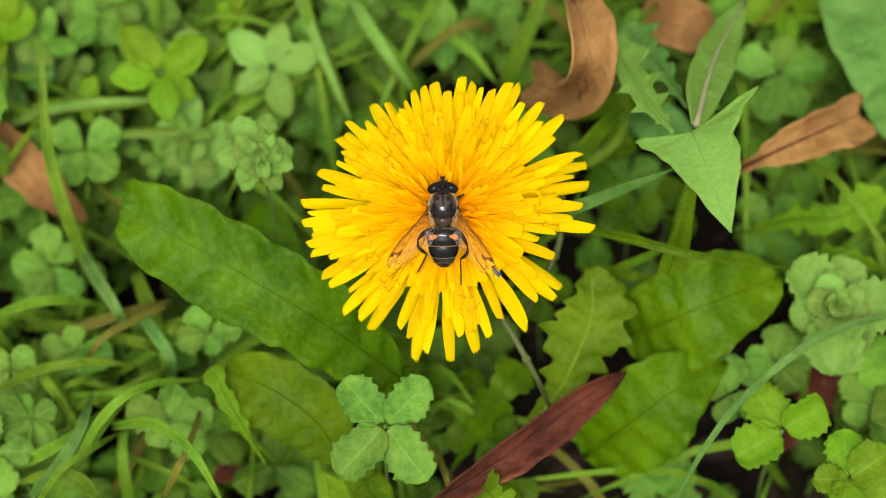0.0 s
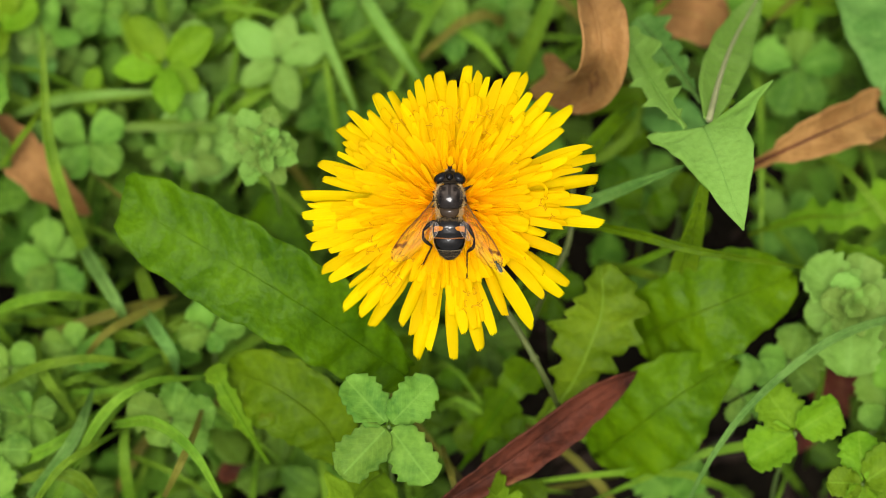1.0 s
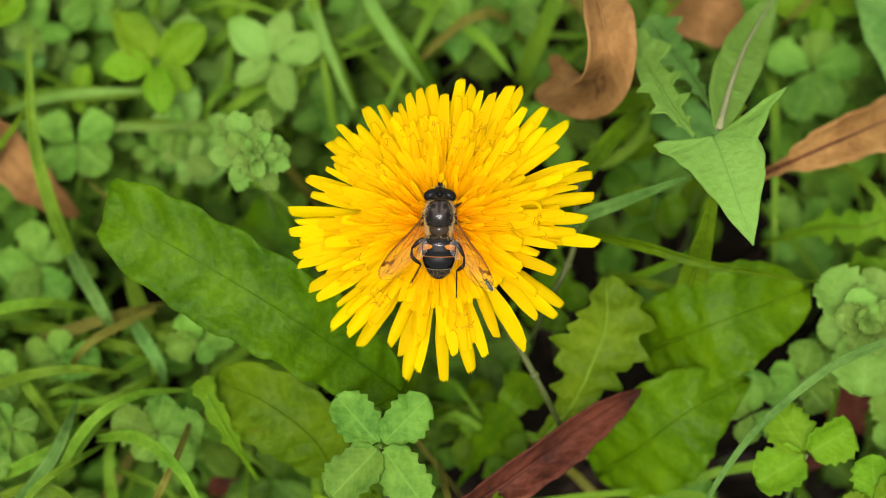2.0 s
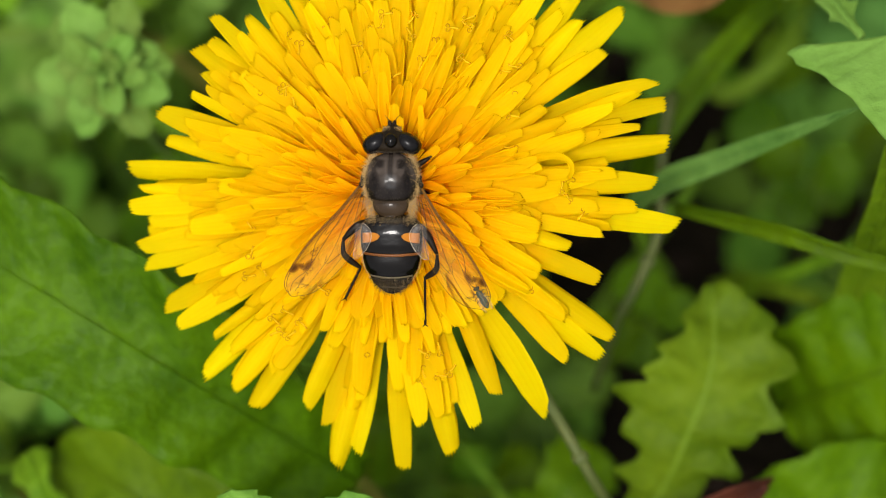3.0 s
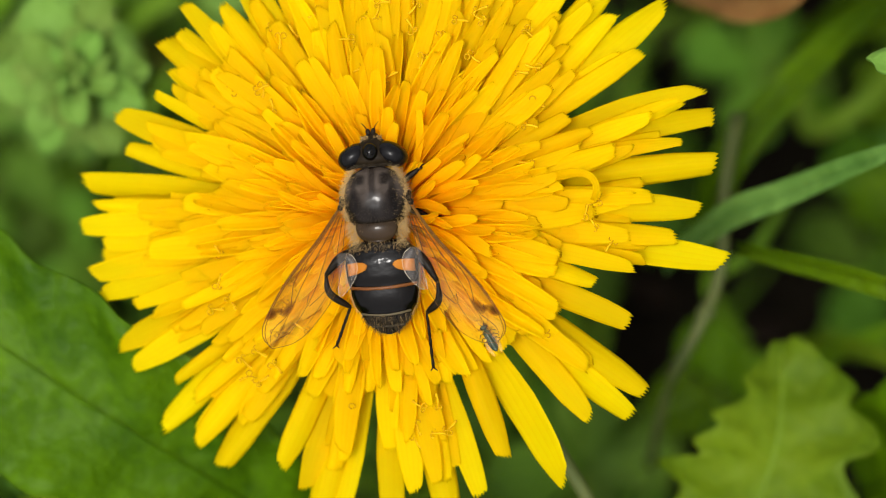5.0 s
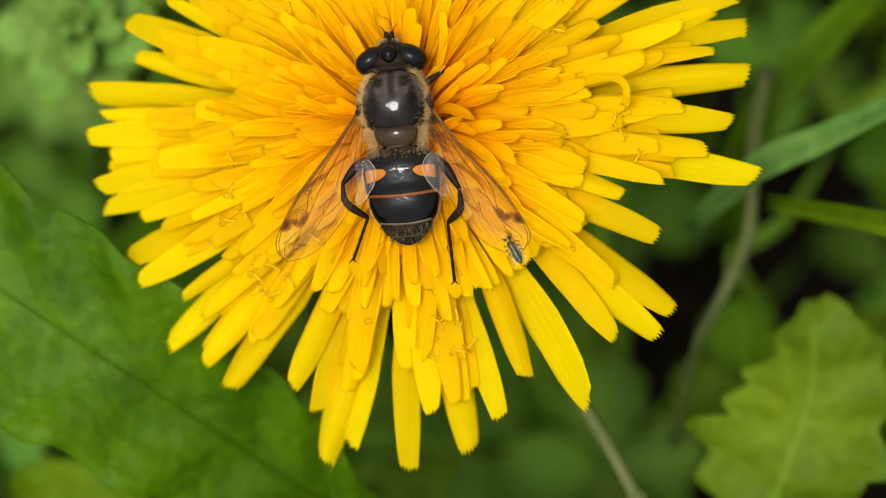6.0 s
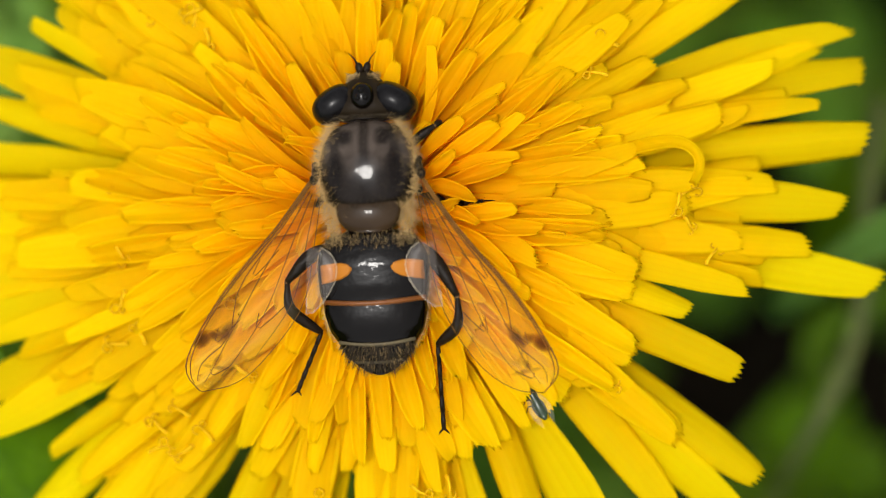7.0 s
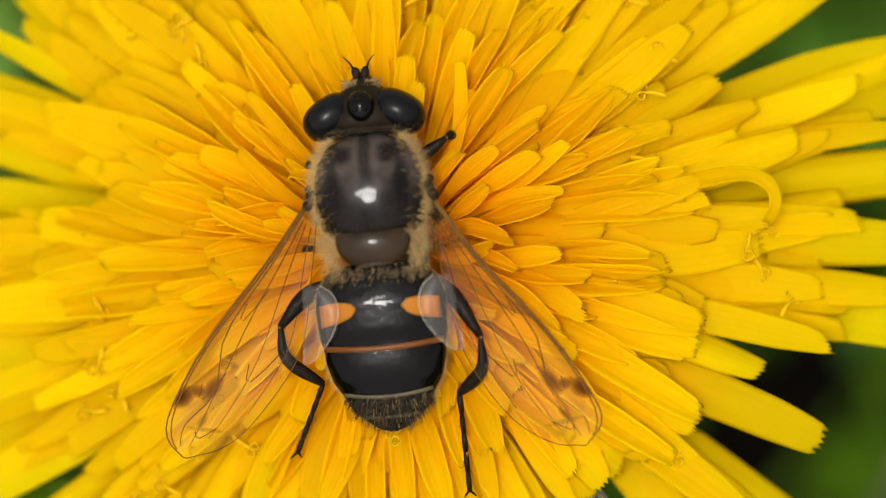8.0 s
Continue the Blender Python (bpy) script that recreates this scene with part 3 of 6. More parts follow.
leaf("dandelion_leaf", [(-17.1, -20.0, -4.0), (-20.6, -15.5, 2.0), (-27.9, -10.7, 5.0), (-36.0, -6.4, 2.0)], 13.0, profile((0, 0.25), (0.2, 0.8), (0.45, 1), (0.75, 0.92), (0.92, 0.6), (1, 0.2)), YELLOWING, "small green leaf with a yellowing curled edge", wave=0.06, cup=0.12, teeth=(8, 0.08), seed=8, n=44, roll=-6, pleat=(6, 0.05))
leaf("dandelion_leaf", [(14.8, -13.1, -6.0), (19.2, -9.1, 0.0), (22.2, -4.3, 6.0), (24.3, 1.5, 9.0), (24.2, 9.0, 9.0)], 15.5, profile((0, 0.16), (0.2, 0.3), (0.26, 0.55), (0.33, 0.4), (0.45, 0.75), (0.52, 0.58), (0.63, 1.08), (0.7, 0.9), (0.8, 1.05), (0.86, 0.78), (0.94, 0.62), (1, 0.15)), DANDELION_PALE, "wavy lobed dandelion leaf with shallow teeth", rib=RIB, rib_size=0.25, wave=0.1, teeth=(9, 0.3), other=profile((0, 0.16), (0.25, 0.35), (0.33, 0.7), (0.38, 0.5), (0.52, 0.95), (0.6, 1.05), (0.65, 0.75), (0.75, 0.8), (0.82, 0.5), (0.9, 0.42), (1, 0.1)), seed=11, n=60, roll=4, pleat=(7, 0.06))
leaf("dandelion_leaf", [(1.6, -14.7, -28.0), (5.9, -10.6, -17.8), (10.1, -6.2, -9.2), (13.5, -1.2, -11.0)], 8.6, lobed, DANDELION, "narrow lobed dandelion leaf in the shade", wave=0.06, teeth=(9, 0.2), seed=12, n=40)
leaf("dandelion_leaf", [(30.5, 2.3, -8.0), (36.0, 1.9, 1.0), (44.1, 4.0, 5.5), (55.8, 9.9, 2.0)], 17.4, oval, GLOSSY, "rounded bright green leaf with a crinkled surface", wave=0.05, seed=13, n=44, m=13, teeth=(12, 0.05), rib=GLOSSY, pleat=(7, 0.05))
leaf("dandelion_leaf", [(23.9, -15.2, -18.0), (30.0, -14.2, -6.0), (36.6, -10.4, 0.5), (46.7, -3.6, -2.0)], 17.4, egg, GLOSSY, "smooth broad green leaf folded near its base", wave=0.05, seed=14, n=44, m=13, teeth=(10, 0.06), pleat=(6, 0.05))
leaf("dandelion_leaf", [(39.8, 23.7, 34.0), (42.2, 33.3, 28.0), (45.6, 43.8, 20.0), (51.5, 57.7, 8.0)], 7.0, lance, PALE_LEAF, "long pale green leaf with a whitish midrib", rib=PALE_RIB, rib_size=0.5, seed=15, n=30, wave=0.03)
leaf("dandelion_leaf", [(36.2, 22.9, 33.0), (33.4, 28.9, 29.0), (30.5, 37.0, 24.0), (27.7, 46.6, 18.0)], 9.4, lobed, PALE_LEAF, "ragged pale green dandelion leaf with pointed teeth", teeth=(5, 0.5), seed=41, n=44, skew=-0.3)
leaf("dandelion_leaf", [(40.1, 34.4, 16.2), (36.6, 41.2, 14.6), (33.8, 47.3, 11.2), (30.9, 53.9, 6.0)], 8.6, lobed, BLUISH, "ragged bluish green dandelion leaf with pointed teeth", teeth=(6, 0.45), seed=42, n=44, skew=-0.3)
leaf("dandelion_leaf", [(38.7, 21.9, 36.0), (39.9, 17.5, 38.0), (41.5, 11.0, 40.0), (43.8, 3.1, 41.0)], 17.6, profile((0, 0.8), (0.04, 1.0), (0.12, 0.93), (0.3, 0.74), (0.6, 0.44), (0.85, 0.2), (1, 0)), PALE_LEAF, "arrow-shaped pale green tip of a dandelion leaf", rib=PALE_LEAF, rib_size=0.12, seed=16, n=44, m=11, shear=-0.05, skew=-0.25, cup=0.06, roll=6, other=profile((0, 1.0), (0.04, 1.45), (0.12, 1.2), (0.34, 0.66), (0.5, 0.66), (0.64, 0.58), (0.85, 0.26), (1, 0)))
leaf("dandelion_leaf", [(-19.8, -39.9, 12.8), (-17.0, -36.3, 16.2), (-13.7, -29.9, 12.8), (-10.5, -24.8, 6.0)], 13.5, lobed, LIME, "bright green toothed leaf close to the ground", wave=0.05, teeth=(9, 0.22), seed=17, n=40)
leaf("dandelion_leaf", [(13.1, -38.2, 6.0), (10.7, -35.4, 12.8), (7.7, -30.8, 12.8), (5.1, -26.5, 7.8)], 8.1, lobed, LIME, "ragged yellow-green leaf edge above the dead leaf", wave=0.06, teeth=(9, 0.3), seed=18, n=40)
leaf("dandelion_leaf", [(51.3, 25.5, -21.2), (60.4, 26.2, -14.4), (67.8, 25.3, -11.0), (76.6, 30.1, -11.0)], 9.5, lobed, DANDELION_PALE, "fringed deeply cut green leaf", teeth=(8, 0.45), seed=19, n=44)
leaf("dandelion_leaf", [(80.0, 15.9, -17.8), (73.4, 17.2, -12.8), (68.4, 18.2, -11.0), (64.5, 18.7, -14.4)], 6.0, lobed, LIME, "fringed deeply cut green leaf", teeth=(6, 0.5), seed=20, n=40)
leaf("dandelion_leaf", [(36.2, 6.8, -4.0), (37.2, 8.4, 6.0), (38.1, 10.6, 15.0), (38.7, 12.4, 23.0), (39.2, 14.6, 30.0)], 5.0, profile((0, 1), (0.4, 0.8), (0.75, 0.45), (1, 0.3)), DANDELION_PALE, "narrow pale green leaf base under the arrow leaf", seed=21)
leaf("broad_leaf", [(90.1, 42.7, -21.2), (82.6, 48.4, -4.2), (76.8, 57.5, -0.8), (73.8, 76.1, -7.6)], 23.3, oval, BLUISH, "large crinkled bluish green leaf", wave=0.05, seed=22, n=50, m=13, rib=BLUISH, pleat=(8, 0.05))
leaf("broad_leaf", [(34.7, 54.2, -31.4), (37.0, 48.3, -22.8), (40.8, 45.8, -19.4), (44.9, 42.7, -21.2)], 7.1, egg, BLUISH, "small bluish green leaf under the toothed leaf", seed=23)
leaf("dandelion_leaf", [(49.8, 31.5, -4.2), (46.0, 32.0, 6.0), (43.6, 33.3, 12.8), (42.8, 37.9, 12.8)], 5.7, lobed, DANDELION_PALE, "small ragged green leaf beside the arrow leaf", teeth=(6, 0.4), seed=24, n=40)
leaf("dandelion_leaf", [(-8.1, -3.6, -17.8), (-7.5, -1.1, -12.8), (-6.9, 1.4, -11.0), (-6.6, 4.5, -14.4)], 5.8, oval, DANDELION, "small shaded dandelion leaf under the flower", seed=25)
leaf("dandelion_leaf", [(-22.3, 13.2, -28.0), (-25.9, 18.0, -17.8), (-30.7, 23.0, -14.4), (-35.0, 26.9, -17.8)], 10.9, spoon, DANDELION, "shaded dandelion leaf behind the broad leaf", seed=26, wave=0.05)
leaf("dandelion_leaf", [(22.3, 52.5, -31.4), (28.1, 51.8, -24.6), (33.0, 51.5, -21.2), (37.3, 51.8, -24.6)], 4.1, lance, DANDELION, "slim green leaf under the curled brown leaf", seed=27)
# ---- fallen leaves ----
leaf("dead_leaf", [(-1.2, -30.4, 8.0), (6.8, -26.2, 11.0), (15.0, -20.1, 11.5), (22.3, -14.2, 10.5), (29.8, -8.6, 8.0)], 6.4, lance, RED, "dark red-brown fallen leaf lying across the green", rib=RED, cup=0.5, wave=0.05, seed=31, n=34, teeth=(8, 0.08), category="dead leaf", group="fallen leaves", roll=12)
leaf("dead_leaf", [(20.1, 61.7, 12.8), (22.7, 46.0, 26.4), (23.6, 37.9, 26.4), (21.1, 39.7, 11.2), (15.9, 49.4, -7.6)], 7.8, broad, BROWN, "curled tan-brown fallen leaf standing on edge", cup=0.5, wave=0.05, seed=32, n=50, roll=-14, pleat=(9, 0.04), category="dead leaf", group="fallen leaves")
leaf("dead_leaf", [(36.2, 69.8, -24.6), (40.1, 65.2, -16.2), (43.4, 63.3, -14.4), (46.9, 62.8, -19.4)], 9.7, oval, BROWN, "small rust-brown fallen leaf in the shade", cup=0.3, seed=33, category="dead leaf", group="fallen leaves")
leaf("dead_leaf", [(49.5, 31.1, -4.2), (54.8, 31.4, 2.6), (61.9, 34.3, 4.2), (71.8, 41.3, -2.6)], 9.0, fan, BROWN, "tan fallen leaf folded along its dark midrib", rib=RED, cup=0.4, wave=0.05, seed=34, n=50, teeth=(6, 0.12), roll=8, pleat=(8, 0.04), category="dead leaf", group="fallen leaves")
leaf("dead_leaf", [(-81.0, 47.1, -21.2), (-75.0, 38.3, -14.4), (-70.1, 33.2, -16.2), (-63.5, 31.4, -28.0)], 8.2, lance, BROWN, "rust-brown fallen leaf half buried in grass", cup=0.35, wave=0.05, seed=35, n=30, teeth=(6, 0.12), category="dead leaf", group="fallen leaves")
leaf("dead_leaf", [(64.2, 11.4, -51.8), (68.7, 6.0, -48.4), (74.8, 6.0, -48.4), (80.8, 11.4, -51.8)], 8.5, lance, RED, "dark dead leaf in shade under the cinquefoil", cup=0.3, seed=36, category="dead leaf", group="fallen leaves")
leaf("dead_leaf", [(54.6, -3.8, -55.2), (58.4, -2.7, -51.8), (63.7, -0.5, -51.8), (68.3, 6.5, -53.4)], 5.3, lance, RED, "dark dead leaf in shade under the cinquefoil", cup=0.3, seed=37, category="dead leaf", group="fallen leaves")
leaf("dead_leaf", [(-40.5, -13.0, -41.6), (-38.4, -12.0, -39.8), (-36.5, -12.0, -39.8), (-34.1, -13.0, -41.6)], 3.4, egg, RED, "dark dead leaf scrap beside the grass", cup=0.3, seed=38, category="dead leaf", group="fallen leaves")
# ---- cinquefoil, clover and other low leaves ----
foliage("cinquefoil", -8.9, -23.6, 28.0, 10.0, 42, 4, CINQUEFOIL, "five-part toothed cinquefoil leaf, fresh green", tilt=6, wide=0.74, shape=oval, seed=1, teeth=(6, 0.2), uneven=5.0)
foliage("cinquefoil", -67.6, -13.7, -0.8, 5.8, 30, 5, CINQUEFOIL, "five-part toothed cinquefoil leaf, fresh green", seed=2)
foliage("cinquefoil", -72.4, -3.3, -7.6, 5.9, 60, 4, CINQUEFOIL, "five-part toothed cinquefoil leaf, fresh green", seed=3)
foliage("cinquefoil", -45.2, -13.1, -4.2, 7.1, 80, 5, CINQUEFOIL, "five-part toothed cinquefoil leaf, fresh green", seed=4, tilt=8)
foliage("cinquefoil", -72.7, -20.4, 2.6, 6.6, 20, 4, CINQUEFOIL, "five-part toothed cinquefoil leaf, fresh green", seed=5)
foliage("cinquefoil", -63.0, 1.9, -14.4, 5.9, 10, 5, CINQUEFOIL, "five-part toothed cinquefoil leaf, fresh green", seed=6)
foliage("cinquefoil", -39.4, 3.2, -7.6, 5.3, 200, 4, CINQUEFOIL, "five-part toothed cinquefoil leaf, fresh green", seed=7)
foliage("cinquefoil", 37.4, -18.8, -31.4, 7.5, 60, 5, CINQUEFOIL, "five-part toothed cinquefoil leaf, fresh green", seed=8)
foliage("cinquefoil", 47.8, -7.7, -7.6, 6.5, 70, 4, CINQUEFOIL, "five-part toothed cinquefoil leaf, fresh green", seed=10)
foliage("cinquefoil", 55.6, -1.8, -7.6, 6.7, 10, 5, CINQUEFOIL, "five-part toothed cinquefoil leaf, fresh green", seed=11)
foliage("cinquefoil", 54.1, -19.3, 11.2, 7.8, 50, 3, LIME, "yellow-green scalloped leaflets of a young cinquefoil", seed=12, tilt=6, shape=oval, wide=0.9, spread=250, teeth=(6, 0.18))
foliage("cinquefoil", 63.9, -28.0, 12.8, 7.4, 40, 5, LIME, "yellow-green scalloped leaflets of a young cinquefoil", seed=13, shape=oval, wide=0.9, teeth=(6, 0.18))
foliage("cinquefoil", 64.4, 3.1, 6.0, 9.9, 15, 6, PALE_LEAF, "round tufted rosette of scalloped light green leaves", seed=14, tiers=3, shape=oval, wide=0.95, tilt=12, teeth=(6, 0.22))
foliage("cinquefoil", -29.8, 24.0, 19.4, 7.2, 5, 10, PALE_LEAF, "tufted rosette of toothed light green leaves", seed=15, tiers=3, wide=0.62, tilt=10, teeth=(6, 0.3))
foliage("clover", -49.1, 51.0, -7.6, 9.8, 50, 5, LIME, "light green rounded leaves on a pale stalk", seed=16, shape=egg, teeth=None, wide=0.6)
foliage("clover", -30.1, 53.5, -11.0, 9.6, 15, 5, PALE_LEAF, "green rounded leaves on a thin stalk", seed=17, shape=egg, teeth=None, wide=0.58)
foliage("clover", -63.0, 40.1, -16.2, 6.9, 40, 4, CINQUEFOIL, "green rounded leaves on a thin stalk", seed=18, shape=obovate, teeth=None, wide=0.85)
foliage("clover", -43.5, 44.2, -19.4, 9.6, 100, 4, PALE_LEAF, "green rounded leaves on a thin stalk", seed=19, shape=obovate, teeth=None, wide=0.85)
foliage("clover", -79.2, 60.1, -11.0, 8.8, 10, 4, LIME, "yellow-green rounded leaves at the edge of the grass", seed=20, shape=oval, teeth=None, wide=0.9)
foliage("clover", -54.6, 68.1, -21.2, 7.3, 70, 5, CINQUEFOIL, "green rounded leaves on a thin stalk", seed=21, shape=obovate, teeth=None, wide=0.85)
foliage("clover", -68.6, 20.3, -21.2, 7.0, 30, 5, CINQUEFOIL, "green rounded leaves on a thin stalk", seed=22, shape=obovate, teeth=(5, 0.2), wide=0.85)
foliage("clover", -77.0, 57.4, -24.6, 8.4, 0, 4, BLUISH, "green rounded leaves on a thin stalk", seed=23, shape=obovate, teeth=None, wide=0.85)
foliage("clover", 0.6, 66.4, -24.6, 7.3, 80, 4, CINQUEFOIL, "green rounded leaves on a thin stalk", seed=24, shape=egg, teeth=None, wide=0.7)
foliage("clover", 9.0, 70.2, -28.0, 7.3, 30, 5, CINQUEFOIL, "green rounded leaves on a thin stalk", seed=25, shape=egg, teeth=None, wide=0.7)
foliage("clover", 60.9, 58.4, -24.6, 8.3, 20, 5, CINQUEFOIL, "green rounded leaves in the shade", seed=26, shape=obovate, teeth=(5, 0.2), wide=0.85)
foliage("clover", 35.1, 48.5, -55.2, 7.6, 60, 5, CINQUEFOIL, "green rounded leaves in the shade", seed=27, shape=obovate, teeth=(5, 0.2), wide=0.85)
foliage("clover", 61.4, 36.6, -45.0, 7.4, 0, 5, CINQUEFOIL, "green rounded leaves in the shade", seed=28, shape=obovate, teeth=(5, 0.2), wide=0.85)
# clover and cinquefoil in the darker dandelion green: deep shade put into their colour
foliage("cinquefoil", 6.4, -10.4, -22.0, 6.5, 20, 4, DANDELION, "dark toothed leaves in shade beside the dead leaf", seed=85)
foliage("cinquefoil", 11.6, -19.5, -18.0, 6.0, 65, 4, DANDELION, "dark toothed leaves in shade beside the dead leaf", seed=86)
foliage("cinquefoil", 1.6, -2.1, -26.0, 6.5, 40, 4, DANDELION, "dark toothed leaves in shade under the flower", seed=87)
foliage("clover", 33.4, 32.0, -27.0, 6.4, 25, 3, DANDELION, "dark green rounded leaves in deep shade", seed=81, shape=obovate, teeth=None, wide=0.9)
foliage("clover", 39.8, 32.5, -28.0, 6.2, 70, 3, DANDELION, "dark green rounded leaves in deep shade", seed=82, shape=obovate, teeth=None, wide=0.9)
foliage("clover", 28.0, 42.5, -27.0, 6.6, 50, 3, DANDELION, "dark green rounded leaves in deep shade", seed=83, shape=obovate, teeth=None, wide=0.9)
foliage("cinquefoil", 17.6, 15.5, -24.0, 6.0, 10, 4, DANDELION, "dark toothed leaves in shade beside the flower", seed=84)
foliage("clover", 63.5, 70.9, -24.6, 9.4, 50, 5, LIME, "light green rounded leaves on a thin stalk", seed=30, shape=egg, teeth=None, wide=0.6)
foliage("cinquefoil", 72.3, -8.7, -11.0, 6.8, 70, 5, CINQUEFOIL, "five-part toothed cinquefoil leaf, fresh green", seed=31)
foliage("cinquefoil", 37.5, 26.8, -51.8, 6.8, 70, 5, CINQUEFOIL, "five-part toothed cinquefoil leaf, fresh green", seed=32)
foliage("clover", -16.9, 70.9, -24.6, 8.3, 50, 5, CINQUEFOIL, "green rounded leaves on a thin stalk", seed=33, shape=egg, teeth=None, wide=0.6)
foliage("clover", -23.0, 54.3, -28.0, 7.2, 20, 4, CINQUEFOIL, "green rounded leaves on a thin stalk", seed=34, shape=egg, teeth=None, wide=0.7)
foliage("clover", -67.8, 71.2, -24.4, 4.9, 5.98636, 4, PALE_LEAF, "soft green rounded leaves crowded in the meadow", seed=50, shape=egg, wide=0.66, teeth=None)
foliage("clover", -48.7, 58.6, -19.0, 6.5, 23.5548, 3, PALE_LEAF, "soft green rounded leaves crowded in the meadow", seed=51, shape=obovate, wide=0.75, teeth=None)
foliage("clover", -71.0, 60.9, -18.0, 6.9, 76.3676, 4, CINQUEFOIL, "soft green rounded leaves crowded in the meadow", seed=52, shape=egg, wide=0.58, teeth=(5, 0.2))
foliage("clover", -39.7, 56.6, -27.2, 5.6, 8.04116, 5, PALE_LEAF, "soft green rounded leaves crowded in the meadow", seed=53, shape=egg, wide=0.66, teeth=(5, 0.2))
foliage("clover", -44.7, 38.3, -18.2, 5.5, 37.2551, 5, PALE_LEAF, "soft green rounded leaves crowded in the meadow", seed=54, shape=obovate, wide=0.75, teeth=(5, 0.2))
foliage("clover", -71.3, 60.6, -18.6, 4.5, 4.16898, 5, PALE_LEAF, "soft green rounded leaves crowded in the meadow", seed=55, shape=egg, wide=0.58, teeth=(5, 0.2))
foliage("clover", -37.7, 67.8, -20.6, 4.6, 82.2179, 5, LIME, "soft green rounded leaves crowded in the meadow", seed=56, shape=obovate, wide=0.75, teeth=None)
foliage("clover", -59.2, 46.5, -25.4, 5.9, 81.3884, 3, CINQUEFOIL, "soft green rounded leaves crowded in the meadow", seed=57, shape=egg, wide=0.58, teeth=None)
foliage("clover", -63.4, 49.7, -18.0, 4.6, 84.1123, 4, LIME, "soft green rounded leaves crowded in the meadow", seed=58, shape=egg, wide=0.66, teeth=None)
foliage("clover", -59.0, 68.3, -16.6, 5.2, 60.7692, 4, CINQUEFOIL, "soft green rounded leaves crowded in the meadow", seed=59, shape=obovate, wide=0.75, teeth=(5, 0.2))
foliage("clover", -61.7, 67.5, -20.8, 6.7, 78.2556, 5, CINQUEFOIL, "soft green rounded leaves crowded in the meadow", seed=60, shape=obovate, wide=0.75, teeth=None)
foliage("clover", -25.7, 64.5, -26.2, 5.9, 14.3014, 5, CINQUEFOIL, "soft green rounded leaves crowded in the meadow", seed=61, shape=obovate, wide=0.75, teeth=None)
foliage("clover", -52.8, 58.4, -18.8, 6.9, 51.431, 4, PALE_LEAF, "soft green rounded leaves crowded in the meadow", seed=62, shape=obovate, wide=0.75, teeth=None)
foliage("clover", -74.9, 70.6, -19.6, 6.0, 87.3557, 5, CINQUEFOIL, "soft green rounded leaves crowded in the meadow", seed=63, shape=egg, wide=0.58, teeth=(5, 0.2))
foliage("clover", -45.8, 64.7, -29.2, 6.7, 26.3617, 4, PALE_LEAF, "soft green rounded leaves crowded in the meadow", seed=64, shape=obovate, wide=0.75, teeth=None)
foliage("clover", -67.6, 61.2, -29.2, 5.6, 22.3727, 4, PALE_LEAF, "soft green rounded leaves crowded in the meadow", seed=65, shape=obovate, wide=0.75, teeth=None)
foliage("clover", -80.9, 66.1, -26.4, 5.0, 20.832, 4, PALE_LEAF, "soft green rounded leaves crowded in the meadow", seed=66, shape=obovate, wide=0.75, teeth=None)
foliage("clover", -25.9, 64.5, -28.2, 5.9, 86.648, 5, CINQUEFOIL, "soft green rounded leaves crowded in the meadow", seed=67, shape=obovate, wide=0.75, teeth=(5, 0.2))
foliage("clover", -75.6, 63.9, -17.8, 6.8, 83.212, 4, PALE_LEAF, "soft green rounded leaves crowded in the meadow", seed=68, shape=egg, wide=0.58, teeth=(5, 0.2))
foliage("clover", -30.2, 52.9, -20.8, 6.1, 24.1469, 4, LIME, "soft green rounded leaves crowded in the meadow", seed=70, shape=egg, wide=0.66, teeth=(5, 0.2))
foliage("clover", -21.3, 51.0, -29.0, 6.7, 11.487, 4, CINQUEFOIL, "soft green rounded leaves crowded in the meadow", seed=71, shape=egg, wide=0.66, teeth=(5, 0.2))
foliage("clover", -45.0, 43.1, -17.0, 4.8, 0.294572, 3, CINQUEFOIL, "soft green rounded leaves crowded in the meadow", seed=72, shape=egg, wide=0.58, teeth=(5, 0.2))
foliage("clover", -73.2, 41.5, -19.0, 6.7, 49.5548, 3, PALE_LEAF, "soft green rounded leaves crowded in the meadow", seed=73, shape=egg, wide=0.58, teeth=(5, 0.2))
foliage("clover", -29.8, 50.9, -19.0, 6.7, 39.5678, 3, CINQUEFOIL, "soft green rounded leaves crowded in the meadow", seed=74, shape=egg, wide=0.58, teeth=None)
foliage("clover", -50.3, 40.4, -21.4, 4.6, 32.6313, 5, CINQUEFOIL, "soft green rounded leaves crowded in the meadow", seed=75, shape=obovate, wide=0.75, teeth=(5, 0.2))
# ---- blades of grass ----
blade_of_grass([(-58.4, 13.6, -24.6), (-63.5, 22.7, -11.0), (-67.2, 34.4, -0.8), (-68.5, 52.3, 6.0)], 2.36, twist=60)
blade_of_grass([(-27.0, 73.0, -18.0), (-24.4, 64.4, -12.0), (-20.7, 54.2, -10.0), (-16.3, 45.4, -16.0)], 1.8, PALE_LEAF, "pale thin blade of grass behind the flower")
blade_of_grass([(-17.0, 71.0, -18.0), (-14.4, 64.4, -12.0), (-9.8, 55.8, -10.0), (-4.9, 50.8, -16.0)], 2.0, PALE_LEAF, "pale thin blade of grass behind the flower")
blade_of_grass([(-78.0, 46.0, -20.0), (-69.0, 46.7, -14.0), (-58.8, 47.5, -12.0), (-49.2, 48.6, -14.0)], 1.5, PALE_LEAF, "pale thin blade of grass lying flat")
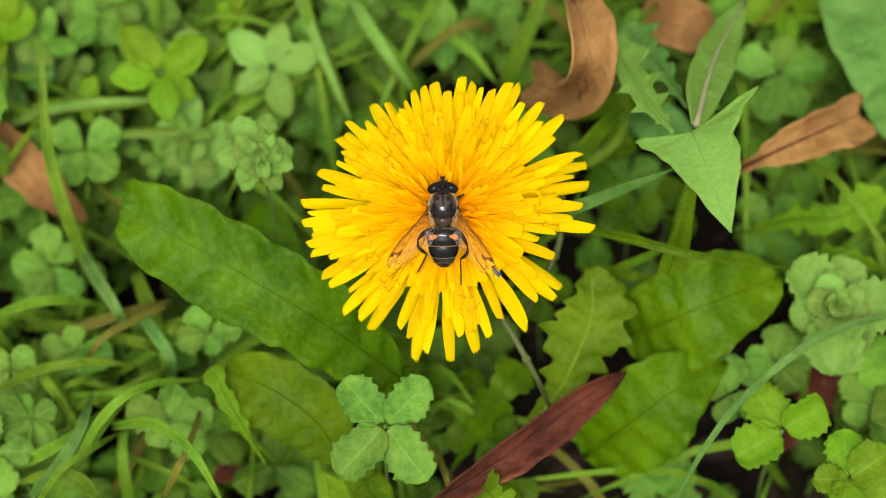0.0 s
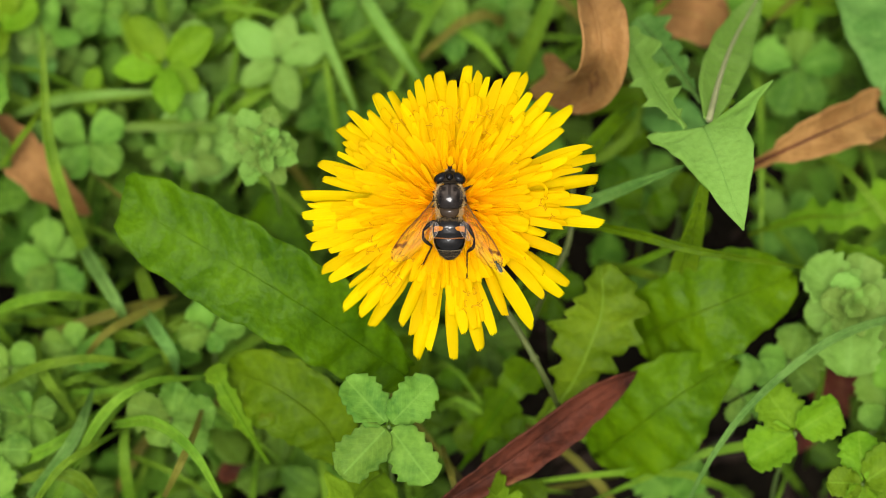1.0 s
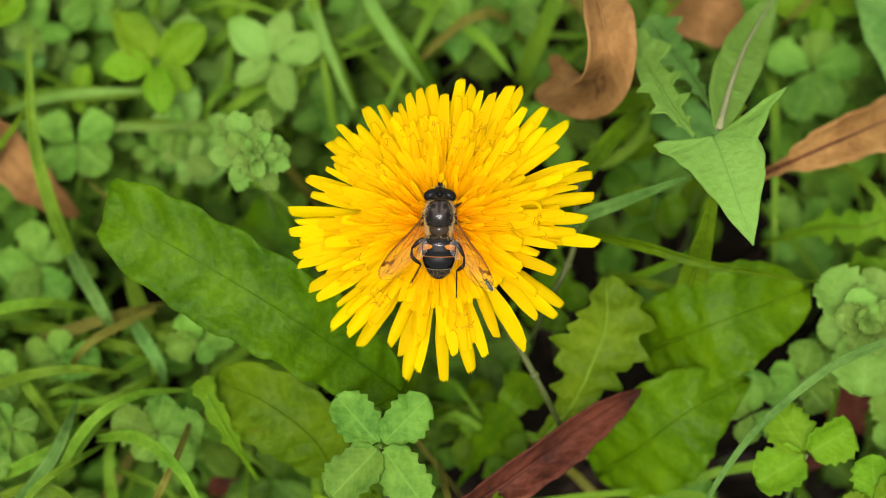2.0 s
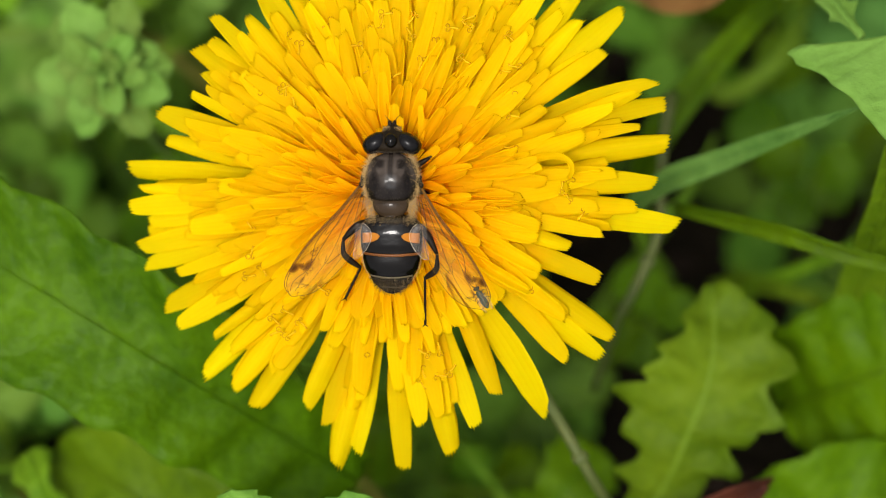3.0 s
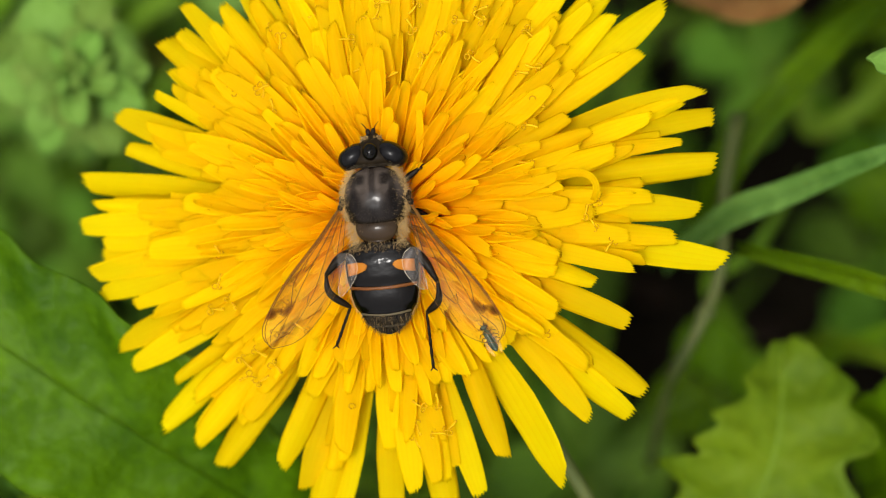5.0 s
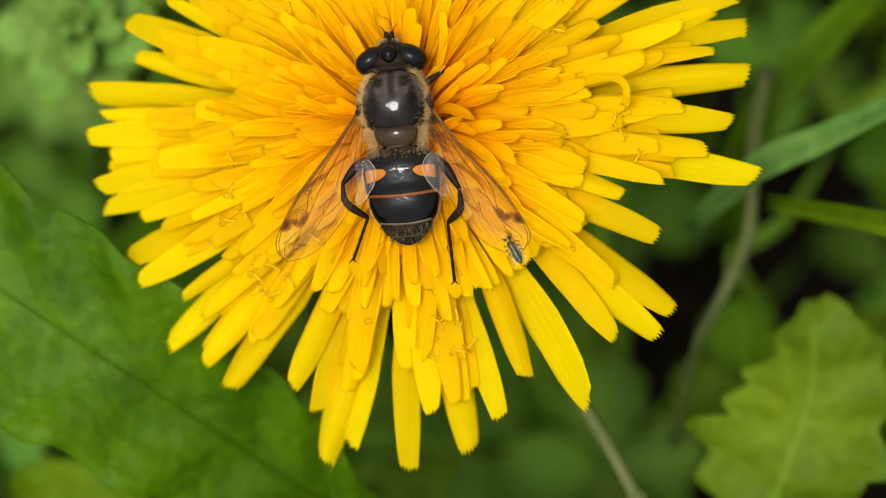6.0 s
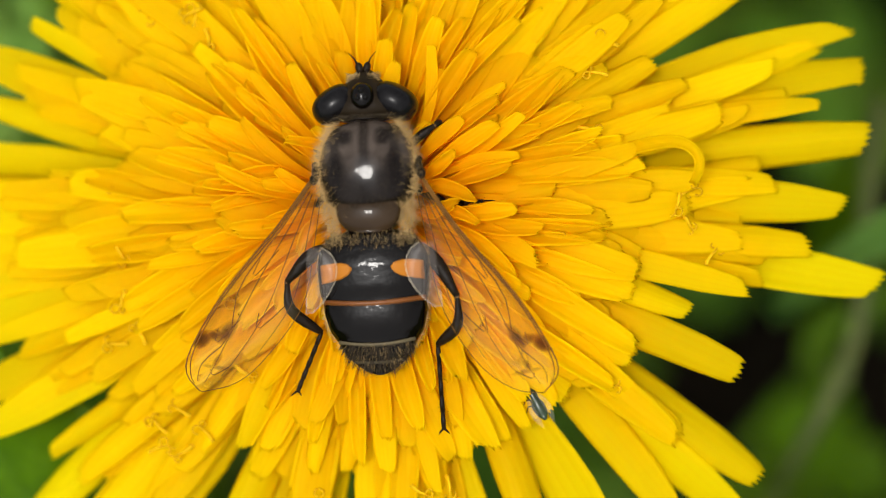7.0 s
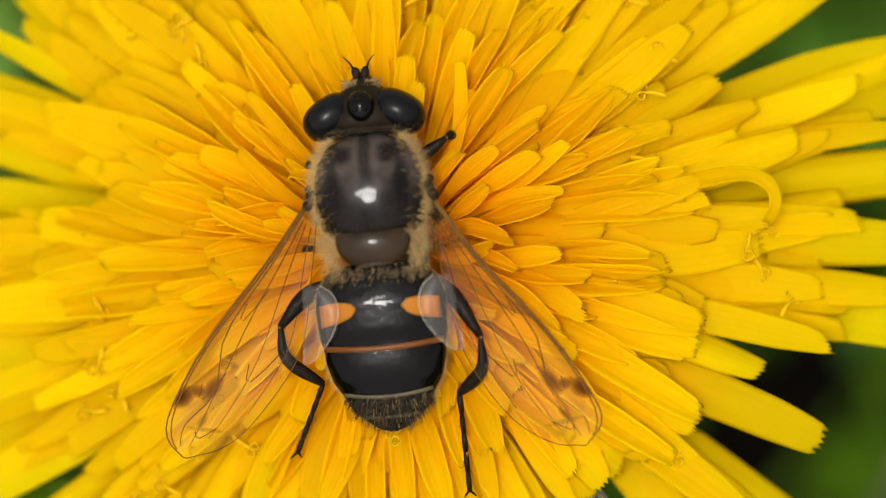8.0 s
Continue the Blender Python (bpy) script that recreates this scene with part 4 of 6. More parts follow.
blade_of_grass([(-62.0, 42.5, -22.0), (-56.6, 42.7, -16.0), (-47.9, 42.1, -14.0), (-42.2, 44.3, -16.0)], 1.4, PALE_LEAF, "pale thin blade of grass lying flat")
blade_of_grass([(-63.2, -27.2, -4.0), (-55.1, -15.9, 6.0), (-47.8, -10.2, 6.0), (-39.3, -6.1, -4.0)], 1.5, GRASS, "long thin blade of grass arching over the clover")
blade_of_grass([(-63.9, 23.2, -18.0), (-59.7, 15.2, -10.0), (-55.3, 7.8, -8.0), (-54.2, 6.0, -16.0)], 2.2, BLUISH, "bluish green blade of grass")
blade_of_grass([(-73.0, -21.5, -6.0), (-65.4, -20.8, 2.0), (-59.2, -17.0, 2.0), (-55.8, -10.2, -6.0)], 2.0, GRASS)
blade_of_grass([(-47.8, 10.3, -14.0), (-53.1, 6.0, -10.0), (-57.5, 2.2, -8.0), (-62.6, -1.1, -16.0)], 1.4, STRAW, "dry brownish grass stalk lying flat")
blade_of_grass([(-51.7, 8.9, -14.0), (-48.5, 3.3, -8.0), (-45.9, -0.8, -8.0), (-45.7, -2.1, -16.0)], 2.2, BLUISH, "bluish green blade of grass")
blade_of_grass([(-74.1, -6.6, -8.0), (-66.8, -5.1, -2.0), (-58.4, -3.6, -2.0), (-50.9, -2.0, -10.0)], 1.6, GRASS, "thin green blade of grass lying flat")
blade_of_grass([(-66.8, -27.3, 0.0), (-60.3, -21.5, 6.0), (-58.1, -15.2, 4.0), (-58.3, -7.3, -6.0)], 1.9, BLUISH, "bluish green blade of grass")
blade_of_grass([(-16.9, 50.5, -28.0), (-20.0, 55.5, -17.8), (-23.4, 62.3, -11.0), (-25.0, 71.2, -11.0)], 2.23)
blade_of_grass([(-4.5, 56.0, -28.0), (-8.5, 57.7, -17.8), (-13.5, 63.3, -14.4), (-15.6, 66.6, -14.4)], 3.06)
blade_of_grass([(11.0, 58.1, -31.4), (13.8, 61.5, -21.2), (16.7, 66.1, -14.4), (18.4, 71.7, -14.4)], 3.07)
blade_of_grass([(14.5, 16.5, 4.0), (19.9, 16.8, 14.0), (24.3, 17.2, 18.0), (29.5, 17.6, 23.0), (36.4, 18.6, 28.0)], 2.1, BLUISH, "pale green blade of grass behind the flower")
blade_of_grass([(20.8, 14.8, 13.0), (29.9, 10.5, 19.0), (38.5, 7.6, 20.0), (56.3, 6.8, 14.0)], 1.7, DANDELION, "dull green blade of grass beside the flower", roll=25)
blade_of_grass([(16.5, 21.0, -8.0), (18.7, 25.0, 3.0), (22.5, 30.0, 5.0), (27.3, 36.0, 5.0), (31.0, 40.5, 2.0)], 3.2, DANDELION, "broad dark green blade of grass arching away in the shade")
blade_of_grass([(23.0, 13.0, -16.0), (27.4, 14.4, -10.0), (36.2, 16.6, -4.0), (41.8, 20.8, -4.0)], 1.4, DANDELION_PALE, "thin olive blade of grass in the shade")
blade_of_grass([(24.0, 17.0, -16.0), (27.4, 15.3, -10.0), (32.3, 12.8, -6.0), (36.9, 11.4, -8.0)], 1.5, DANDELION_PALE, "thin olive blade of grass in the shade")
blade_of_grass([(76.0, 1.0, 6.0), (71.4, -0.8, 13.0), (62.3, -5.2, 19.0), (54.9, -9.8, 20.0), (45.8, -17.9, 19.0), (39.3, -26.5, 14.0), (35.0, -34.4, 2.0)], 1.3, BLUISH, "pale green grass stalk arching over the leaves")
blade_of_grass([(-76.6, 5.7, -7.6), (-69.0, 6.1, -0.8), (-62.9, 7.9, -4.2), (-57.0, 11.3, -17.8)], 1.74)
blade_of_grass([(-54.1, -15.2, -0.8), (-46.5, -17.7, 9.4), (-39.7, -23.4, 12.8), (-34.7, -30.8, 6.0)], 1.82, GRASS, "curved shiny blade of grass")
blade_of_grass([(-63.2, -26.2, -4.2), (-58.5, -19.5, -0.8), (-54.6, -11.8, -4.2), (-51.2, -4.6, -14.4)], 1.72)
blade_of_grass([(40.0, 21.8, -31.4), (40.8, 24.5, -21.2), (42.4, 30.3, -14.4), (45.0, 36.7, -14.4)], 2.39)
blade_of_grass([(60.5, 37.0, -11.0), (65.6, 29.1, -0.8), (69.6, 21.7, 2.6), (77.7, 12.1, -4.2)], 1.36)
blade_of_grass([(-81.7, 49.0, -24.6), (-68.5, 48.9, -17.8), (-56.4, 49.0, -16.2), (-45.9, 52.0, -21.2)], 2.24, GRASS, "pale blade of grass lying flat")
blade_of_grass([(-61.7, 47.7, -28.0), (-53.8, 45.4, -21.2), (-46.5, 45.2, -19.4), (-38.9, 48.0, -24.6)], 1.63)
blade_of_grass([(-74.6, 2.6, -21.2), (-64.2, 5.5, -14.4), (-54.6, 9.1, -14.4), (-46.7, 13.9, -21.2)], 1.96, STRAW, "dry brownish grass stalk lying flat")
blade_of_grass([(-65.0, -7.6, -17.8), (-56.5, -6.7, -11.0), (-49.9, -4.7, -11.0), (-42.0, -2.1, -17.8)], 1.55)
blade_of_grass([(-73.0, -1.5, -17.8), (-67.7, 0.4, -14.4), (-64.6, -5.6, -14.4), (-63.3, -9.6, -21.2)], 1.37)
blade_of_grass([(-45.0, -28.0, 2.6), (-41.8, -24.3, 9.4), (-40.3, -16.6, 2.6), (-40.3, -6.7, -11.0)], 1.12, STRAW, "thin dry grass stalk")
blade_of_grass([(-54.6, 21.7, -28.0), (-50.5, 10.9, -21.2), (-48.1, 4.1, -19.4), (-47.5, -0.4, -24.6)], 2.96)
blade_of_grass([(-34.6, 3.7, -21.2), (-25.4, 0.9, -14.4), (-13.9, -0.1, -14.4), (-8.2, 1.0, -21.2)], 1.36)
blade_of_grass([(-76.7, 33.2, -11.0), (-73.5, 36.6, -7.6), (-71.2, 40.3, -7.6), (-70.6, 47.4, -14.4)], 1.00, LIME, "thin lime-green blade of grass")
blade_of_grass([(-70.4, 5.6, -17.8), (-67.2, -3.8, -7.6), (-64.5, -7.7, -7.6), (-60.5, -12.6, -14.4)], 1.74)
blade_of_grass([(-56.3, -27.1, -0.8), (-58.7, -25.2, 2.6), (-63.4, -24.2, 2.6), (-70.2, -25.2, -0.8)], 2.44)
blade_of_grass([(46.4, 49.6, -24.6), (46.5, 51.8, -14.4), (50.1, 58.6, -7.6), (54.4, 67.3, -7.6)], 1.42, STRAW, "pale dry stalk beside the toothed leaf")
blade_of_grass([(-29.1, 55.5, -28.0), (-22.9, 59.6, -24.6), (-16.8, 64.1, -24.6), (-9.8, 70.2, -28.0)], 1.86)
blade_of_grass([(-8.7, 72.4, -28.0), (-2.5, 68.6, -24.6), (4.7, 63.0, -24.6), (9.9, 57.8, -28.0)], 2.06)
blade_of_grass([(25.7, 22.7, -28.0), (33.2, 18.2, -21.2), (39.1, 17.1, -21.2), (46.7, 17.4, -28.0)], 1.59)
blade_of_grass([(19.9, 19.2, -21.2), (17.1, 20.7, -11.0), (20.9, 22.5, -7.6), (24.3, 32.5, -14.4)], 1.26)
blade_of_grass([(23.1, 46.6, -28.0), (24.9, 40.8, -24.6), (30.8, 43.8, -21.2), (34.2, 52.9, -24.6)], 1.83)
blade_of_grass([(-38.0, 71.7, -31.4), (-33.6, 73.5, -28.0), (-29.5, 74.7, -28.0), (-23.5, 78.7, -31.4)], 1.69)
blade_of_grass([(-59.9, 71.5, -21.2), (-57.4, 62.5, -16.2), (-56.6, 58.4, -19.4), (-57.1, 56.6, -28.0)], 1.86)
blade_of_grass([(-1.2, -16.5, -7.6), (0.1, -23.3, 2.6), (1.1, -27.1, 2.6), (1.5, -29.1, -7.6)], 0.92, STRAW, "thin dry grass stalk")
blade_of_grass([(4.6, -0.4, -28.0), (8.4, -3.5, -22.8), (1.6, -3.0, -22.8), (-4.3, -0.4, -28.0)], 0.78)
blade_of_grass([(-65.3, -30.8, 6.0), (-60.4, -25.8, 11.2), (-55.8, -20.5, 6.0), (-53.0, -13.7, -7.6)], 1.12)
blade_of_grass([(-78.0, 7.3, -34.8), (-67.0, 1.7, -24.4), (-57.6, -1.8, -23.4), (-50.4, -3.9, -30.6)], 1.45, twist=39)
blade_of_grass([(-83.5, -7.0, -31.0), (-76.5, -8.6, -16.8), (-71.8, -7.4, -15.4), (-69.3, -4.4, -25.4)], 1.65, twist=-4)
blade_of_grass([(-62.6, 9.8, -29.6), (-55.4, 4.5, -14.2), (-49.9, 2.9, -12.8), (-46.4, 4.0, -23.4)], 1.87, twist=9)
blade_of_grass([(-59.6, -2.6, -31.8), (-53.5, -3.0, -18.6), (-48.9, -0.8, -17.4), (-46.0, 3.1, -26.6)], 1.62, twist=22)
blade_of_grass([(-74.5, 12.7, -32.0), (-66.6, 8.4, -18.8), (-60.5, 6.9, -17.6), (-56.5, 7.6, -26.8)], 1.78, twist=-30)
blade_of_grass([(-57.6, -11.2, -29.8), (-49.5, -17.6, -14.6), (-43.2, -21.0, -13.0), (-38.8, -22.1, -23.6)], 0.89, twist=-7)
blade_of_grass([(-55.9, 6.9, -28.8), (-49.0, 4.4, -12.8), (-43.8, 5.5, -11.2), (-40.4, 9.3, -22.4)], 1.84, twist=-29)
blade_of_grass([(-87.6, 10.5, -34.0), (-80.9, 8.9, -22.8), (-76.0, 9.6, -21.8), (-73.2, 11.8, -29.6)], 1.46, twist=42)
blade_of_grass([(-71.9, -2.9, -28.8), (-64.8, -5.0, -12.8), (-59.9, -3.6, -11.2), (-57.2, 0.2, -22.4)], 1.06, twist=10)
blade_of_grass([(-58.5, 9.7, -33.2), (-49.4, 9.0, -21.6), (-41.5, 10.7, -20.4), (-35.4, 13.9, -28.6)], 1.18, twist=49)
blade_of_grass([(-58.3, 3.4, -32.4), (-48.2, 5.0, -19.8), (-39.4, 9.4, -18.6), (-32.5, 15.0, -27.4)], 1.55, twist=-45)
blade_of_grass([(-79.4, -11.8, -34.0), (-69.3, -11.2, -22.8), (-60.7, -8.7, -21.8), (-54.4, -5.5, -29.4)], 1.27, twist=36)
blade_of_grass([(-73.9, -2.5, -29.0), (-61.5, -6.1, -12.8), (-51.4, -6.1, -11.2), (-44.0, -3.6, -22.6)], 0.90, twist=29)
blade_of_grass([(-78.9, 2.0, -31.4), (-69.6, -3.0, -18.0), (-62.3, -5.0, -16.6), (-57.4, -5.1, -26.0)], 0.98, twist=12)
blade_of_grass([(-90.0, 60.5, -32.6), (-79.1, 51.4, -20.0), (-70.3, 46.1, -18.8), (-64.1, 44.2, -27.6)], 1.49, twist=20)
blade_of_grass([(-78.2, 54.0, -31.6), (-69.9, 49.7, -18.2), (-63.6, 49.7, -16.8), (-59.4, 52.4, -26.2)], 1.38, twist=-12)
blade_of_grass([(-43.2, 62.5, -32.4), (-36.8, 60.4, -19.6), (-31.4, 62.4, -18.4), (-27.2, 67.0, -27.2)], 1.22, twist=-44)
blade_of_grass([(-39.3, 60.7, -33.8), (-31.4, 65.2, -22.4), (-24.3, 73.1, -21.4), (-18.4, 82.5, -29.2)], 0.96, twist=-43)
blade_of_grass([(-86.6, 61.3, -35.2), (-75.2, 61.9, -25.4), (-65.3, 65.3, -24.6), (-57.7, 70.1, -31.4)], 1.12, twist=6)
blade_of_grass([(-89.8, 73.3, -37.0), (-79.7, 73.3, -29.0), (-70.9, 75.5, -28.2), (-64.2, 78.8, -33.8)], 1.50, twist=20)
blade_of_grass([(-47.1, 60.0, -33.0), (-41.7, 60.0, -21.2), (-37.3, 63.7, -20.0), (-34.2, 69.5, -28.4)], 1.81, twist=38)
blade_of_grass([(-67.8, 82.2, -36.4), (-59.0, 75.1, -27.6), (-51.3, 70.7, -26.8), (-45.4, 68.5, -32.8)], 1.68, twist=-41)
# ---- bare stalks ----
stalk([(8.6, -2.6, 21.0), (11.6, -6.7, 18.0), (14.4, -10.9, 15.0), (17.3, -13.4, 5.0)], 0.52, RED_STEM, "pale reddish stalk beside the flower")
stalk([(20.2, 26.0, 12.0), (19.5, 19.8, 12.0), (19.3, 14.2, 9.0), (17.7, 9.7, 8.0), (15.5, 6.5, 4.0), (13.0, 5.0, -12.0)], 0.52, RED_STEM, "pale bare stalk rising beside the petals")
stalk([(-50.4, 52.9, -14.4), (-46.3, 50.2, -14.4), (-42.9, 50.3, -21.2), (-39.9, 53.4, -34.8)], 0.60, RED_STEM, "reddish stalk of the rounded leaves")


# ---- the dandelion ----
FLOWER = Matrix.Translation((0, 0, 0.042)) @ pose(0, 0, 0, 20) @ Matrix.Translation((0.0004, 0.0055, 0.0017))
# outer ray florets: direction of the tip in degrees, reach and width in millimetres
OUTER = [(3, 20.9, 1.9), (6, 17.8, 1.4), (11, 22.2, 2.0), (16, 20.2, 1.1), (19, 22.6, 1.7), (24, 22.3, 1.5), (35, 20.2, 1.5), (39.5, 23.3, 2.2), (44, 20.2, 1.7), (49, 22.5, 2.0), (55, 20.6, 1.7), (60, 22.7, 2.0), (64, 22.2, 2.0), (69, 20.2, 1.7), (74, 20.0, 1.3), (78, 20.4, 1.8), (83, 21.0, 1.9), (89, 18.6, 1.8), (95, 20.0, 2.2), (100, 19.6, 1.7), (105, 19.3, 1.6), (110, 18.2, 1.2), (118, 19.2, 1.5), (124, 20.0, 2.2), (131, 18.5, 1.6), (137, 20.6, 1.5), (145, 20.0, 2.0), (149, 18.4, 1.5), (155, 18.3, 1.0), (162, 20.4, 2.1), (168, 19.2, 1.5), (176, 22.1, 1.9), (180, 20.9, 1.3), (184, 21.9, 1.9), (193, 21.6, 1.9), (197, 21.5, 1.8), (201, 19.0, 1.2), (207, 21.2, 2.1), (212, 20.9, 2.0), (219, 19.0, 1.1), (224, 21.8, 2.0), (231, 20.9, 1.9), (237, 21.2, 2.1), (248, 18.9, 1.8), (254, 19.8, 2.0), (258, 22.9, 2.3), (261.6, 21.4, 1.9), (271.8, 22.6, 1.85), (277, 18.9, 1.9), (282.5, 21.7, 2.2), (289.5, 20.0, 1.7), (297.5, 18.0, 1.7), (305, 21.5, 2.4), (316.5, 19.2, 1.9), (322, 21.2, 2.0), (327, 21.0, 1.9), (338, 17.8, 1.8), (344, 14.7, 1.3), (350, 16.9, 1.3), (354, 22.8, 2.1), (357.5, 19.4, 1.5)]
# how far the foot of a floret lies to the side of its tip: direction, degrees
LEAN = ((0, 10, 15, 25, 32, 40, 60, 290, 296, 318, 322, 360), (1, 4, 6, 10, 0, -4, 0, 0, 6, 6, 0, 0))


def dome(r):
    return -0.3 - 0.0092 * r * r


def floret(angle, reach, width, zb, zt, lift, bend, seed, fold=0.0, loose=0.5):
    """One strap-shaped floret: narrow at its foot, parallel-sided further out, cut off straight in five small teeth."""
    r = random.Random(seed)
    n, m = 16, 11
    a = radians(angle)
    d, side = Vector((math.cos(a), math.sin(a), 0)), Vector((-math.sin(a), math.cos(a), 0))
    r0 = 1.2
    p0, p1, p2 = Vector((r0, zb)), Vector((r0 + 0.5 * (reach - r0), zt + lift + 0.9)), Vector((reach, zt))
    rot, cup = r.uniform(-0.3, 0.3) * (2.2 if r.random() < 0.16 else 1), r.uniform(-0.3, 0.1)
    teeth = [r.uniform(0.045, 0.095) * width * (1.6 if r.random() < 0.2 else 1) for _ in range(6)]
    end, slant, sway_side, droop = r.uniform(0.42, 0.66), r.uniform(-0.2, 0.2), r.uniform(-loose, loose), r.uniform(-0.4, 0.5)
    belly, ripple, phase = r.uniform(0.64, 0.78), r.uniform(0.01, 0.06), [r.uniform(0, 6.28) for _ in range(3)]
    grid = []
    for i in range(n):
        s = 1 - (1 - i / (n - 1)) ** 1.6
        q = p0 * (1 - s) ** 2 + p1 * 2 * s * (1 - s) + p2 * s * s
        w = width * 0.5 * float(np.interp(s, (0, 0.25, 0.5, belly, 0.87, 0.95, 1.0), (0.32, 0.42, 0.7, 1.0, 0.9, 0.45 + 0.5 * end, end)))
        row = []
        for j in range(m):
            u = 2 * j / (m - 1) - 1
            rad = q.x
            if i == n - 1:
                rad += teeth[j // 2] if j % 2 else -teeth[j // 2]
                rad += width * (slant * u - 0.1 * u ** 2)
            elif i == n - 2:
                rad += width * (slant * u * 0.6 - 0.03 * u ** 4)
            edge = 1 + ripple * math.sin(11 * s + phase[0 if u < 0 else 1])
            z = q.y + 0.9 * ripple * width * math.sin(7 * s + phase[2] + 2 * u) * s - droop * s ** 4 + (cup + fold) * w * (u * u * 2 - 0.6) + rot * w * u * s - (0.01 if j % 2 else 0) * width * 0.5
            row.append(d * rad + side * (u * w * edge + bend * s * s + sway_side * math.sin(math.pi * s)) + UP * z)
        grid.append(row)
    return slab(grid, 0.04)


def stigma(seed):
    """A short style that splits into two arms, each curled into a small ring."""
    r = random.Random(seed)
    geos = [tube(curve([(0, 0, -0.7), (0.05, 0, -0.3), (0, 0, 0.1)], 5), [0.1, 0.09, 0.08, 0.07, 0.06], 6)]
    for sgn in (1, -1):
        k, pts, full = r.uniform(0.15, 0.24), [], r.uniform(3.6, 6.6)
        for i in range(15):
            b = i / 14 * full
            pts.append((sgn * (k * 0.95 - k * math.cos(b) * (1 - 0.02 * i)), 0.012 * i * sgn, 0.1 + k * math.sin(b) * (1 - 0.02 * i) + 0.12 * min(1, b)))
        geos.append(tube(pts, 0.048, 5))
    return joined(geos)


# directions where the rows part and the dark below shows, and how far out each gap begins
GAPS = ((12.5, 14.5, 13.0), (29.0, 33.5, 14.8), (156.5, 159.5, 15.3), (170.0, 173.5, 14.0), (197.5, 199.5, 16.3), (214.0, 217.5, 15.8), (241.0, 245.5, 14.5), (249.5, 252.0, 14.4), (265.0, 269.4, 12.4), (292.0, 296.0, 12.2), (299.0, 304.0, 12.2), (308.0, 315.5, 12.4), (318.6, 320.6, 13.4), (330.0, 336.0, 15.4), (340.0, 342.5, 14.4), (345.8, 348.0, 11.6))


def in_gap(a, t, room=0.0):
    return any(lo - room < a % 360 < hi + room and t > start - 0.3 for lo, hi, start in GAPS)


